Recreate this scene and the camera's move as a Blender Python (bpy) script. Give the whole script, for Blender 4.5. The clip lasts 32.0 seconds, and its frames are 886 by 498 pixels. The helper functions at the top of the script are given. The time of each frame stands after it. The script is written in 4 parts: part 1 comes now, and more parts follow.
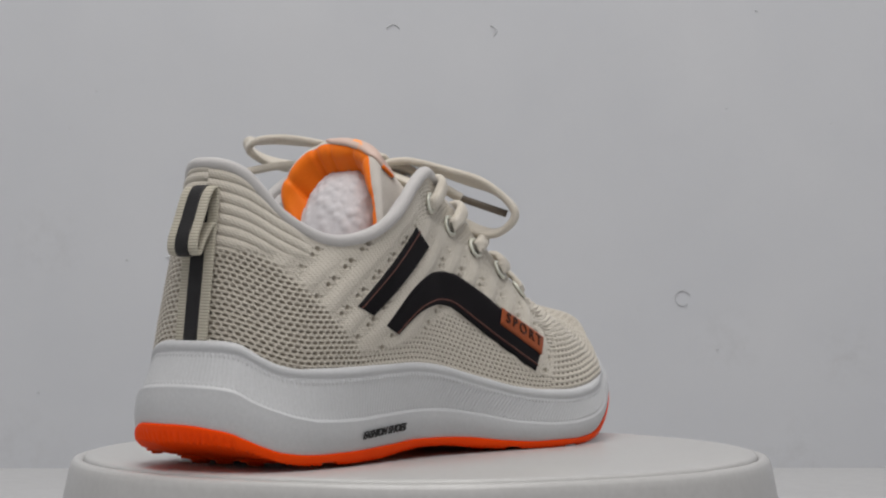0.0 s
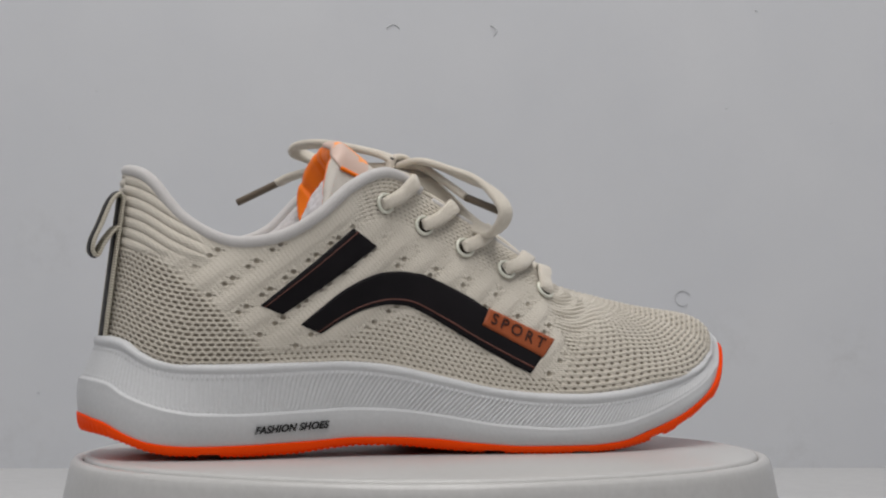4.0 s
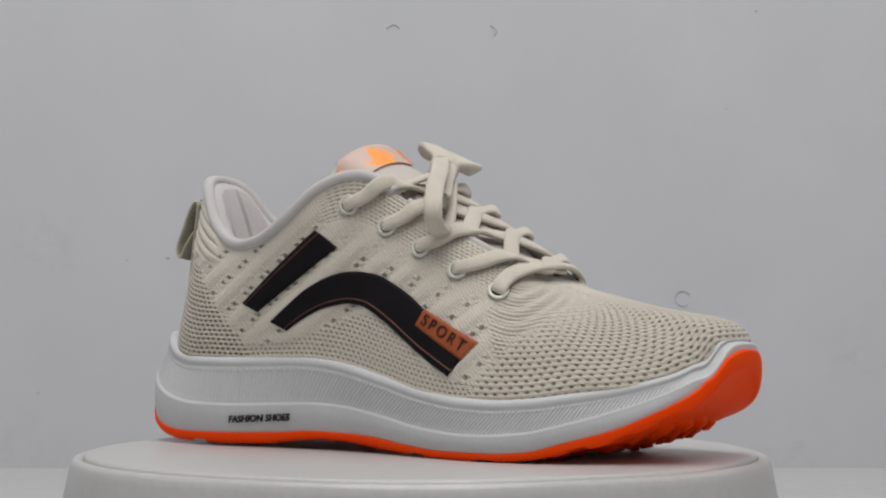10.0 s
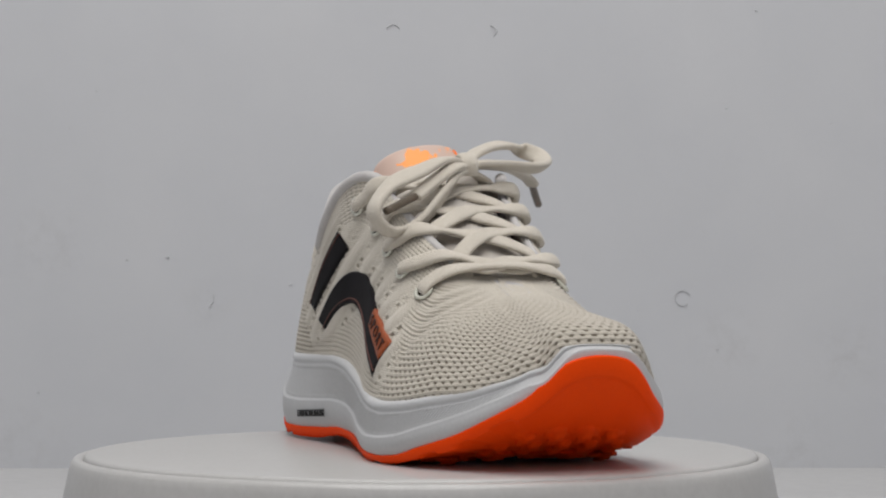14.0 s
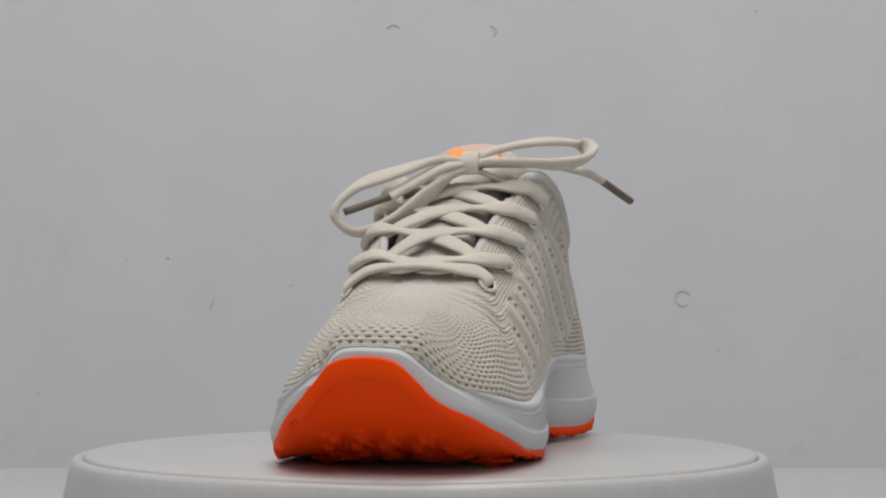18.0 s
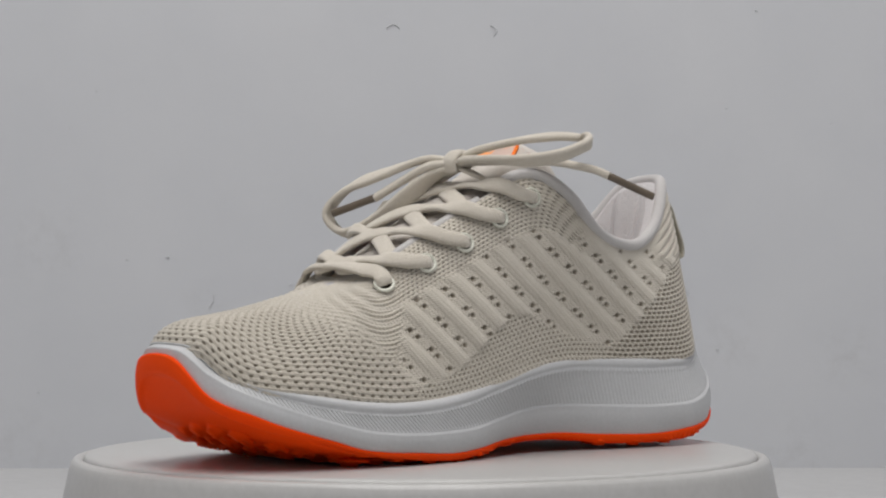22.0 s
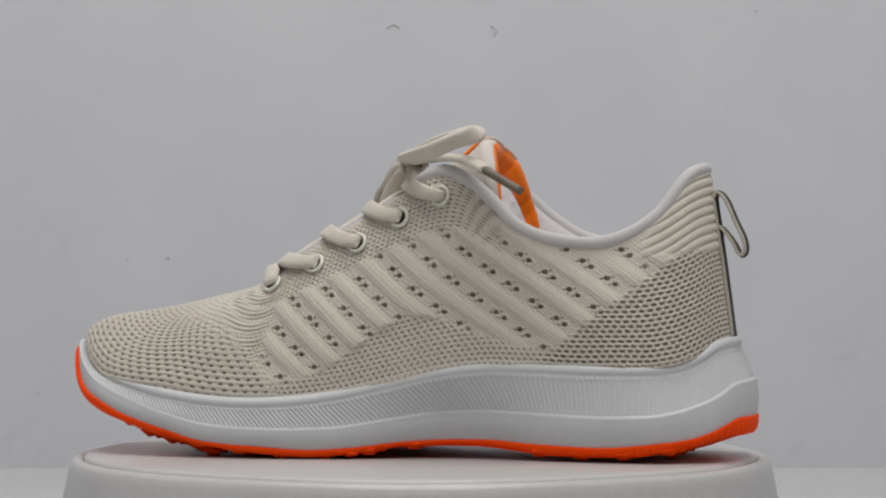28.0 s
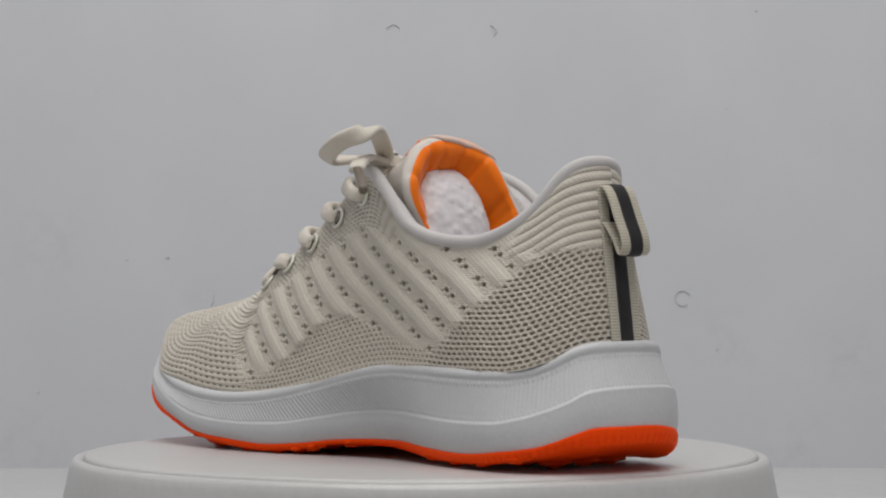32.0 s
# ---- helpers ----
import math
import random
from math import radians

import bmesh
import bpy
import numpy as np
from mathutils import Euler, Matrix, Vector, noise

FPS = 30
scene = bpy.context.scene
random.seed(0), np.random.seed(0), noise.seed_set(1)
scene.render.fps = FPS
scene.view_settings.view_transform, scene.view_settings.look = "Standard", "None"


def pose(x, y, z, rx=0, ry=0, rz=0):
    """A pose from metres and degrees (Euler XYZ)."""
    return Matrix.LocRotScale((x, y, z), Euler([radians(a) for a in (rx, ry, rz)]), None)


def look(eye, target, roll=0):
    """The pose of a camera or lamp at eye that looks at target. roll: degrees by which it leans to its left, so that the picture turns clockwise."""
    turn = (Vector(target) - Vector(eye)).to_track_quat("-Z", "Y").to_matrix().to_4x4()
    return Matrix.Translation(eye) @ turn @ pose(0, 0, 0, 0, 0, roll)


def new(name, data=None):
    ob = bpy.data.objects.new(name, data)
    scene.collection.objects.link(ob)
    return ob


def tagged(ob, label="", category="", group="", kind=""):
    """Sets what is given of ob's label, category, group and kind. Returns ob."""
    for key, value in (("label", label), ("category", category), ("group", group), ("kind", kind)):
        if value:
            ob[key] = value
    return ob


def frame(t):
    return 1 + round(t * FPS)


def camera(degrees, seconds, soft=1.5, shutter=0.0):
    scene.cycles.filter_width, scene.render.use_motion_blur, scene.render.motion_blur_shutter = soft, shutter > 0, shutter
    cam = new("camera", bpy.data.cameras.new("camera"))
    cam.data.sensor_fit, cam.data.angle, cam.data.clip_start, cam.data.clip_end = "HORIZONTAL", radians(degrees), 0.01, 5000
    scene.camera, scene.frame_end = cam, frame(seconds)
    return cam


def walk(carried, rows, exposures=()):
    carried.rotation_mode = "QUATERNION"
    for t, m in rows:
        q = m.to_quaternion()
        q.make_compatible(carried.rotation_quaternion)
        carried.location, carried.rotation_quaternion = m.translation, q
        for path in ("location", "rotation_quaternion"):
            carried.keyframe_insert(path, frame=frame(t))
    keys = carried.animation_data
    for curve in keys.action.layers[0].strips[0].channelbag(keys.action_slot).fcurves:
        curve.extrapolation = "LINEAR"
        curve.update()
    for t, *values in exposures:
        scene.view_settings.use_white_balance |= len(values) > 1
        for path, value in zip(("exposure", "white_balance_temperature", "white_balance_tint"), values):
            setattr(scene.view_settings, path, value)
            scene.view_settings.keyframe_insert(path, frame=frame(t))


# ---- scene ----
cam = camera(21.507, 32.0, soft=2.2)
EYE = (0.0, -1.0396, 0.0784)
AIM = pose(0, 0, 0, 0, 0, -0.5396) @ pose(0, 0, 0, 90 + 0.6093)
CAMERA_POSE = Matrix.Translation(EYE) @ AIM
walk(cam, [(0.0, CAMERA_POSE), (32.0, CAMERA_POSE)])

# ---- light ----
world = bpy.data.worlds.new("world")
scene.world = world
world.use_nodes = True
world.node_tree.nodes["Background"].inputs["Color"].default_value = (0.85, 0.92, 1.0, 1)
world.node_tree.nodes["Background"].inputs["Strength"].default_value = 0.02


def area_lamp(name, m, sx, sy, power, colour):
    data = bpy.data.lights.new(name, "AREA")
    data.shape, data.size, data.size_y, data.energy, data.color = "RECTANGLE", sx, sy, power, colour
    ob = new(name, data)
    ob.matrix_world = m
    return ob


FLOOR_Z = -0.058
WALL_Y = 0.60
CEIL_Z = 1.75
area_lamp("ceiling_lamp", look((-0.06, -0.18, CEIL_Z - 0.05), (-0.06, -0.14, 0.05)), 1.2, 1.0, 16.7, (1.0, 0.978, 0.955))
# unseen fill added high in front to brighten the faces towards the camera
area_lamp("front_fill", look((0.06, -1.08, 1.55), (0, 0, 0.08)), 1.1, 0.5, 10.5, (1.0, 0.978, 0.965))
scene.view_settings.exposure = 0.0


# ---- materials ----
def material(name, build, rough=0.6, spec=0.3, metal=0.0, sheen=0.0):
    m = bpy.data.materials.new(name)
    m.use_nodes = True
    nt = m.node_tree
    b = nt.nodes["Principled BSDF"]
    b.inputs["Roughness"].default_value = rough
    b.inputs["Specular IOR Level"].default_value = spec
    b.inputs["Metallic"].default_value = metal
    b.inputs["Sheen Weight"].default_value = sheen
    b.inputs["Sheen Roughness"].default_value = 0.5
    build(nt, b)
    return m


def node(nt, kind, **kw):
    n = nt.nodes.new(kind)
    for k, v in kw.items():
        n.inputs[k.replace("_", " ")].default_value = v
    return n


def coords(nt):
    return nt.nodes.new("ShaderNodeTexCoord").outputs["Object"]


def noise_tex(nt, scale, detail=4, rough=0.55, vec=None):
    n = node(nt, "ShaderNodeTexNoise", Scale=scale, Detail=detail, Roughness=rough)
    nt.links.new(vec if vec is not None else coords(nt), n.inputs["Vector"])
    return n.outputs["Fac"]


def ramp(nt, fac, a, b, lo=0.3, hi=0.7):
    r = nt.nodes.new("ShaderNodeValToRGB")
    r.color_ramp.elements[0].position, r.color_ramp.elements[1].position = lo, hi
    r.color_ramp.elements[0].color, r.color_ramp.elements[1].color = (*a, 1), (*b, 1)
    nt.links.new(fac, r.inputs["Fac"])
    return r.outputs["Color"]


def mix(nt, fac, a, b, mode="MIX"):
    n = nt.nodes.new("ShaderNodeMix")
    n.data_type, n.blend_type = "RGBA", mode
    for sock, val in ((n.inputs[0], fac), (n.inputs[6], a), (n.inputs[7], b)):
        if isinstance(val, (int, float)):
            sock.default_value = val
        elif isinstance(val, tuple):
            sock.default_value = (*val, 1)
        else:
            nt.links.new(val, sock)
    return n.outputs[2]


def bump(nt, bsdf, height, strength=0.3, distance=0.0005):
    n = nt.nodes.new("ShaderNodeBump")
    n.inputs["Strength"].default_value, n.inputs["Distance"].default_value = strength, distance
    nt.links.new(height, n.inputs["Height"])
    nt.links.new(n.outputs["Normal"], bsdf.inputs["Normal"])


def two_tone(a, b, big, small, relief=0.25, dist=0.0004):
    """Base colour that drifts between a and b at a large and a small scale, with a fine relief."""
    def build(nt, bsdf):
        c = ramp(nt, noise_tex(nt, big), a, b)
        fine = noise_tex(nt, small, 6, 0.65)
        c = mix(nt, 0.25, c, ramp(nt, fine, tuple(x * 0.8 for x in a), tuple(min(1, x * 1.1) for x in b)))
        nt.links.new(c, bsdf.inputs["Base Color"])
        bump(nt, bsdf, fine, relief, dist)
    return build


def knit_build(nt, bsdf):
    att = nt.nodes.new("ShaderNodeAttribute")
    att.attribute_name = "hollow_shade"
    yarn = ramp(nt, noise_tex(nt, 35), (0.570, 0.526, 0.450), (0.630, 0.584, 0.508))
    fine = noise_tex(nt, 1400, 5, 0.7)
    yarn = mix(nt, 0.3, yarn, ramp(nt, fine, (0.47, 0.427, 0.36), (0.695, 0.653, 0.578)))
    # yarn turns brown where shade is painted into the knit's hollows
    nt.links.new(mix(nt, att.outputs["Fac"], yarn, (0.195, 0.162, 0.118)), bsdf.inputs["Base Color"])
    # rows of stitches, in the cloth's own directions
    uv = nt.nodes.new("ShaderNodeUVMap")
    uv.uv_map = "cloth"
    w = node(nt, "ShaderNodeTexWave", Scale=270.0, Distortion=1.2, Detail=2.0)
    w.bands_direction = "DIAGONAL"
    nt.links.new(uv.outputs["UV"], w.inputs["Vector"])
    w2 = node(nt, "ShaderNodeTexWave", Scale=330.0, Distortion=0.8, Detail=1.0)
    w2.bands_direction = "Y"
    nt.links.new(uv.outputs["UV"], w2.inputs["Vector"])
    h = mix(nt, 0.5, w.outputs["Color"], w2.outputs["Color"])
    h = mix(nt, 0.4, h, fine)
    bump(nt, bsdf, h, 0.55, 0.0007)


def wall_build(nt, bsdf):
    co = coords(nt)
    c = ramp(nt, noise_tex(nt, 1.4, 3, 0.5, co), (0.556, 0.568, 0.594), (0.596, 0.606, 0.628), 0.35, 0.65)
    c = mix(nt, 0.35, c, ramp(nt, noise_tex(nt, 9, 5, 0.6, co), (0.53, 0.54, 0.568), (0.612, 0.616, 0.632)))
    # a few old smudges
    for place, size in (((-0.262, 0.600, 0.098), 0.034), ((-0.150, 0.600, 0.058), 0.022), ((0.215, 0.600, 0.030), 0.030), ((-0.285, 0.600, -0.050), 0.050), ((0.262, 0.600, -0.052), 0.040), ((0.30, 0.600, 0.02), 0.030)):
        far = nt.nodes.new("ShaderNodeVectorMath")
        far.operation = "DISTANCE"
        nt.links.new(co, far.inputs[0])
        far.inputs[1].default_value = place
        near = nt.nodes.new("ShaderNodeMapRange")
        near.inputs["From Min"].default_value, near.inputs["From Max"].default_value = size, 0.0
        nt.links.new(far.outputs["Value"], near.inputs["Value"])
        spot = mix(nt, near.outputs["Result"], (0, 0, 0), ramp(nt, noise_tex(nt, 70, 6, 0.7, co), (0, 0, 0), (0.30, 0.30, 0.30), 0.45, 0.75))
        c = mix(nt, spot, c, (0.36, 0.35, 0.345))
    nt.links.new(c, bsdf.inputs["Base Color"])
    bump(nt, bsdf, noise_tex(nt, 60, 5, 0.6, co), 0.12, 0.001)


def tape_build(nt, bsdf):
    """Ribbed woven tape."""
    w = node(nt, "ShaderNodeTexWave", Scale=260.0, Distortion=0.4)
    w.bands_direction = "Z"
    nt.links.new(coords(nt), w.inputs["Vector"])
    nt.links.new(ramp(nt, w.outputs["Fac"], (0.40, 0.37, 0.30), (0.52, 0.485, 0.40), 0.1, 0.9), bsdf.inputs["Base Color"])
    bump(nt, bsdf, w.outputs["Fac"], 0.5, 0.0005)


def lace_build(nt, bsdf):
    fine = noise_tex(nt, 900, 5, 0.7)
    c = ramp(nt, noise_tex(nt, 60), (0.66, 0.603, 0.515), (0.72, 0.663, 0.572))
    nt.links.new(mix(nt, 0.25, c, ramp(nt, fine, (0.42, 0.385, 0.325), (0.66, 0.618, 0.545))), bsdf.inputs["Base Color"])
    bump(nt, bsdf, fine, 0.8, 0.0009)


def patch_build(nt, bsdf):
    """Peach film with a torn orange print along its middle."""
    co = coords(nt)
    n = noise_tex(nt, 85, 5, 0.6, co)
    fine = noise_tex(nt, 500, 4, 0.6, co)
    sep = nt.nodes.new("ShaderNodeSeparateXYZ")
    nt.links.new(co, sep.inputs[0])
    off = nt.nodes.new("ShaderNodeMath")
    off.operation = "ADD"
    nt.links.new(sep.outputs["Y"], off.inputs[0])
    off.inputs[1].default_value = 0.0020
    far = nt.nodes.new("ShaderNodeMath")
    far.operation = "ABSOLUTE"
    nt.links.new(off.outputs[0], far.inputs[0])
    less = nt.nodes.new("ShaderNodeMath")
    less.operation = "MULTIPLY_ADD"
    nt.links.new(far.outputs[0], less.inputs[0])
    less.inputs[1].default_value = -14.0
    nt.links.new(n, less.inputs[2])
    more = nt.nodes.new("ShaderNodeMath")
    more.operation = "MULTIPLY_ADD"
    nt.links.new(sep.outputs["X"], more.inputs[0])
    more.inputs[1].default_value = 9.0
    nt.links.new(less.outputs[0], more.inputs[2])
    c = mix(nt, ramp(nt, more.outputs[0], (0, 0, 0), (1, 1, 1), 0.13, 0.15), (0.60, 0.44, 0.37), (1.0, 0.36, 0.08))
    nt.links.new(c, bsdf.inputs["Base Color"])
    bump(nt, bsdf, fine, 0.1, 0.0002)


M = {
    "wall": material("painted_wall", wall_build, 0.75, 0.2),
    "floor": material("white_board", two_tone((0.48, 0.48, 0.484), (0.528, 0.528, 0.53), 4, 90, 0.1), 0.5, 0.3),
    "ceiling": material("ceiling_paint", two_tone((0.592, 0.592, 0.592), (0.632, 0.632, 0.632), 2, 40, 0.1), 0.8, 0.2),
    "plastic": material("white_plastic", two_tone((0.468, 0.462, 0.452), (0.504, 0.498, 0.488), 12, 300, 0.05, 0.0002), 0.30, 0.42),
    "mark": material("wall_scuff", two_tone((0.545, 0.553, 0.568), (0.565, 0.573, 0.588), 60, 400), 0.8, 0.1),
    "knit": material("beige_knit", knit_build, 0.85, 0.15, sheen=0.25),
    "foam": material("white_foam_rubber", two_tone((0.53, 0.536, 0.545), (0.575, 0.58, 0.587), 25, 700, 0.1, 0.0002), 0.5, 0.3),
    "rubber": material("orange_rubber", two_tone((0.98, 0.062, 0.0010), (1.0, 0.076, 0.0018), 30, 900, 0.12, 0.0003), 0.6, 0.09),
    "binding": material("pale_binding", two_tone((0.50, 0.485, 0.475), (0.55, 0.532, 0.522), 60, 1500, 0.4, 0.0003), 0.8, 0.15, sheen=0.2),
    "lining": material("pale_lining", two_tone((0.535, 0.513, 0.512), (0.585, 0.563, 0.562), 50, 900, 0.8, .0008), 0.9, 0.1, sheen=0.3),
    "orange_cloth": material("orange_satin", two_tone((1.0, 0.185, 0.002), (1.0, 0.225, 0.005), 40, 1200, 0.3), 0.5, 0.25, sheen=0.1),
    "tongue_mesh": material("white_mesh", two_tone((0.57, 0.525, 0.475), (0.64, 0.60, 0.55), 80, 1500, 0.6), 0.85, 0.15),
    "patch": material("printed_patch", patch_build, 0.4, 0.4),
    "lace": material("cream_lace", lace_build, 0.85, 0.15, sheen=0.3),
    "aglet": material("brown_aglet", two_tone((0.12, 0.095, 0.07), (0.17, 0.135, 0.10), 80, 800), 0.35, 0.4),
    "ring": material("enamelled_eyelet", two_tone((0.66, 0.66, 0.57), (0.72, 0.72, 0.63), 200, 2000, 0.05), 0.25, 0.5, 0.1),
    "dark": material("eyelet_shade", two_tone((0.03, 0.025, 0.02), (0.05, 0.04, 0.03), 200, 2000), 0.8, 0.1),
    "stripe": material("black_film", two_tone((0.005, 0.0042, 0.0055), (0.009, 0.0075, 0.009), 60, 900, 0.2), 0.65, 0.12),
    "stripe_line": material("brown_line", two_tone((0.10, 0.035, 0.025), (0.15, 0.055, 0.04), 90, 900), 0.5, 0.3),
    "label": material("rust_label", two_tone((0.28, 0.063, 0.018), (0.35, 0.082, 0.024), 60, 900, 0.3), 0.5, 0.3),
    "letter": material("dark_letter", two_tone((0.03, 0.010, 0.007), (0.045, 0.014, 0.009), 90, 900), 0.5, 0.3),
    "ink": material("black_ink", two_tone((0.006, 0.006, 0.006), (0.010, 0.010, 0.010), 90, 900), 0.5, 0.3),
    "tape": material("ribbed_tape", tape_build, 0.85, 0.15),
    "tape_dark": material("charcoal_tape", two_tone((0.013, 0.012, 0.013), (0.022, 0.021, 0.022), 80, 1200, 0.4), 0.6, 0.3),
    "bead": material("white_bead_foam", two_tone((0.624, 0.596, 0.608), (0.672, 0.648, 0.66), 80, 900, 0.1), 0.55, 0.3),
}


# ---- mesh helpers ----
def mesh_of(name, verts, faces, mat, smooth=True):
    me = bpy.data.meshes.new(name)
    me.from_pydata([tuple(v) for v in verts], [], [tuple(f) for f in faces])
    me.materials.append(mat)
    if smooth:
        me.polygons.foreach_set("use_smooth", [True] * len(me.polygons))
    me.update()
    return me


def grid_mesh(name, pts, mat, wrap_u=False, flip=False, wrap_v=False, hollow_shade=None, cloth=None):
    """A quad sheet from an array (n, m, 3)."""
    n, m = pts.shape[:2]
    a = np.arange(n if wrap_u else n - 1)
    b = np.arange(m if wrap_v else m - 1)
    A, B = np.meshgrid(a, b, indexing="ij")
    A2, B2 = (A + 1) % n, (B + 1) % m
    q = np.stack([A * m + B, A2 * m + B, A2 * m + B2, A * m + B2], -1).reshape(-1, 4)
    if flip:
        q = q[:, ::-1]
    me = bpy.data.meshes.new(name)
    me.vertices.add(n * m)
    me.vertices.foreach_set("co", np.ascontiguousarray(pts, dtype=np.float32).ravel())
    me.loops.add(q.size)
    me.loops.foreach_set("vertex_index", q.ravel().astype(np.int32))
    me.polygons.add(len(q))
    me.polygons.foreach_set("loop_start", (np.arange(len(q)) * 4).astype(np.int32))
    me.polygons.foreach_set("use_smooth", np.ones(len(q), dtype=bool))
    if hollow_shade is not None:
        me.attributes.new("hollow_shade", "FLOAT", "POINT").data.foreach_set("value", np.ascontiguousarray(hollow_shade, dtype=np.float32).ravel())
    if cloth is not None:
        me.uv_layers.new(name="cloth").uv.foreach_set("vector", np.ascontiguousarray(cloth.reshape(-1, 2)[q.ravel()], dtype=np.float32).ravel())
    me.materials.append(mat)
    me.update(calc_edges=True)
    return me


def part(name, me, parent, label=""):
    ob = new(name, me)
    ob.parent = parent
    if label:
        tagged(ob, label)
    return ob


def thing(name, label, category, group="", kind=""):
    return tagged(new(name), label, category, group, kind)


def spline(knots, n, closed=False):
    """Catmull-Rom through the knots, n samples."""
    k = np.asarray(knots, float)
    m = len(k)
    t = np.linspace(0, m if closed else m - 1, n, endpoint=not closed)
    i = np.minimum(t.astype(int), (m - 1) if closed else (m - 2))
    s = (t - i)[:, None]
    if closed:
        g = lambda j: k[(i + j) % m]
    else:
        ext = np.vstack([2 * k[0] - k[1], k, 2 * k[-1] - k[-2]])
        g = lambda j: ext[np.clip(i + 1 + j, 0, m + 1)]
    p0, p1, p2, p3 = g(-1), g(0), g(1), g(2)
    return 0.5 * (2 * p1 + (p2 - p0) * s + (2 * p0 - 5 * p1 + 4 * p2 - p3) * s**2 + (3 * p1 - p0 - 3 * p2 + p3) * s**3)


def even(path, n, closed=False):
    """The same path with n evenly spaced points."""
    p = np.vstack([path, path[:1]]) if closed else path
    d = np.concatenate([[0], np.cumsum(np.linalg.norm(np.diff(p, axis=0), axis=1))])
    t = np.linspace(0, d[-1], n, endpoint=not closed)
    return np.stack([np.interp(t, d, p[:, c]) for c in range(p.shape[1])], 1)


def smooth_table(pairs):
    """A smooth function through (x, value) pairs."""
    k = np.array(sorted(pairs), float)

    def at(x):
        x = np.clip(np.asarray(x, float), k[0, 0], k[-1, 0])
        i = np.clip(np.searchsorted(k[:, 0], x) - 1, 0, len(k) - 2)
        h = k[i + 1, 0] - k[i, 0]
        s = (x - k[i, 0]) / h
        sl = np.gradient(k[:, 1], k[:, 0])
        d = np.diff(k[:, 1]) / np.diff(k[:, 0])
        for j in range(1, len(sl) - 1):
            sl[j] = 0 if d[j - 1] * d[j] <= 0 else 2 * d[j - 1] * d[j] / (d[j - 1] + d[j])
        return ((1 + 2 * s) * (1 - s)**2 * k[i, 1] + s * (1 - s)**2 * h * sl[i]
                + s * s * (3 - 2 * s) * k[i + 1, 1] + s * s * (s - 1) * h * sl[i + 1])
    return at


def sweep(name, path, wide, thick, mat, up=None, sides=14, closed=False, power=2.4, caps=True):
    """An oval band along a path. up: the band's face direction at each point."""
    p = np.asarray(path, float)
    n = len(p)
    tan = (np.roll(p, -1, 0) - np.roll(p, 1, 0)) if closed else np.gradient(p, axis=0)
    tan /= np.linalg.norm(tan, axis=1)[:, None] + 1e-12
    up = np.tile((0, 0, 1.0), (n, 1)) if up is None else np.broadcast_to(np.asarray(up, float), (n, 3))
    nrm = up - (up * tan).sum(1)[:, None] * tan
    nrm /= np.linalg.norm(nrm, axis=1)[:, None] + 1e-12
    side = np.cross(tan, nrm)
    a = np.linspace(0, 2 * np.pi, sides, endpoint=False)
    ca, sa = np.cos(a), np.sin(a)
    ca, sa = np.sign(ca) * np.abs(ca)**(2 / power), np.sign(sa) * np.abs(sa)**(2 / power)
    w = np.broadcast_to(np.asarray(wide, float), (n,))[:, None, None] / 2
    h = np.broadcast_to(np.asarray(thick, float), (n,))[:, None, None] / 2
    ring = p[:, None] + side[:, None] * ca[None, :, None] * w + nrm[:, None] * sa[None, :, None] * h
    if caps and not closed:
        ring = np.concatenate([p[None, :1].repeat(1, 0) + 0 * ring[:1], ring, p[None, -1:] + 0 * ring[-1:]], 0)
    return grid_mesh(name, ring, mat, wrap_u=closed, wrap_v=True)


def normals(pts, wrap_u=True):
    if wrap_u:
        du = np.roll(pts, -1, 0) - np.roll(pts, 1, 0)
    else:
        du = np.gradient(pts, axis=0)
    dv = np.gradient(pts, axis=1)
    n = np.cross(du, dv)
    return n / (np.linalg.norm(n, axis=2, keepdims=True) + 1e-12)


def box_bm(x0, y0, z0, x1, y1, z1, bevel=0.0):
    bm = bmesh.new()
    bmesh.ops.create_cube(bm, size=1)
    bmesh.ops.scale(bm, vec=(x1 - x0, y1 - y0, z1 - z0), verts=bm.verts)
    bmesh.ops.translate(bm, vec=((x0 + x1) / 2, (y0 + y1) / 2, (z0 + z1) / 2), verts=bm.verts)
    if bevel:
        bmesh.ops.bevel(bm, geom=bm.edges, offset=bevel, segments=2, affect="EDGES")
    return bm


def bm_mesh(name, bm, mat, smooth=False):
    me = bpy.data.meshes.new(name)
    bm.to_mesh(me)
    bm.free()
    me.materials.append(mat)
    if smooth:
        me.polygons.foreach_set("use_smooth", [True] * len(me.polygons))
    return me


# ---- the room ----
def slab(name, lo, hi, mat, label, category):
    return tagged(new(name, bm_mesh(name, box_bm(*lo, *hi), mat)), label, category, kind="structure")


# side and south walls are unseen, set close to bounce light onto the shoe
RX = 1.35
slab("wall_north", (-RX, WALL_Y, FLOOR_Z), (RX, WALL_Y + 0.12, CEIL_Z), M["wall"], "scuffed white painted wall behind the turntable", "wall")
slab("wall_south", (-RX, -2.32, FLOOR_Z), (RX, -2.2, CEIL_Z), M["wall"], "unseen white painted wall, added to close the room and bounce light", "wall")
slab("wall_west", (-RX - 0.12, -2.32, FLOOR_Z), (-RX, WALL_Y + 0.12, CEIL_Z), M["wall"], "unseen white painted wall, added to close the room and bounce light", "wall")
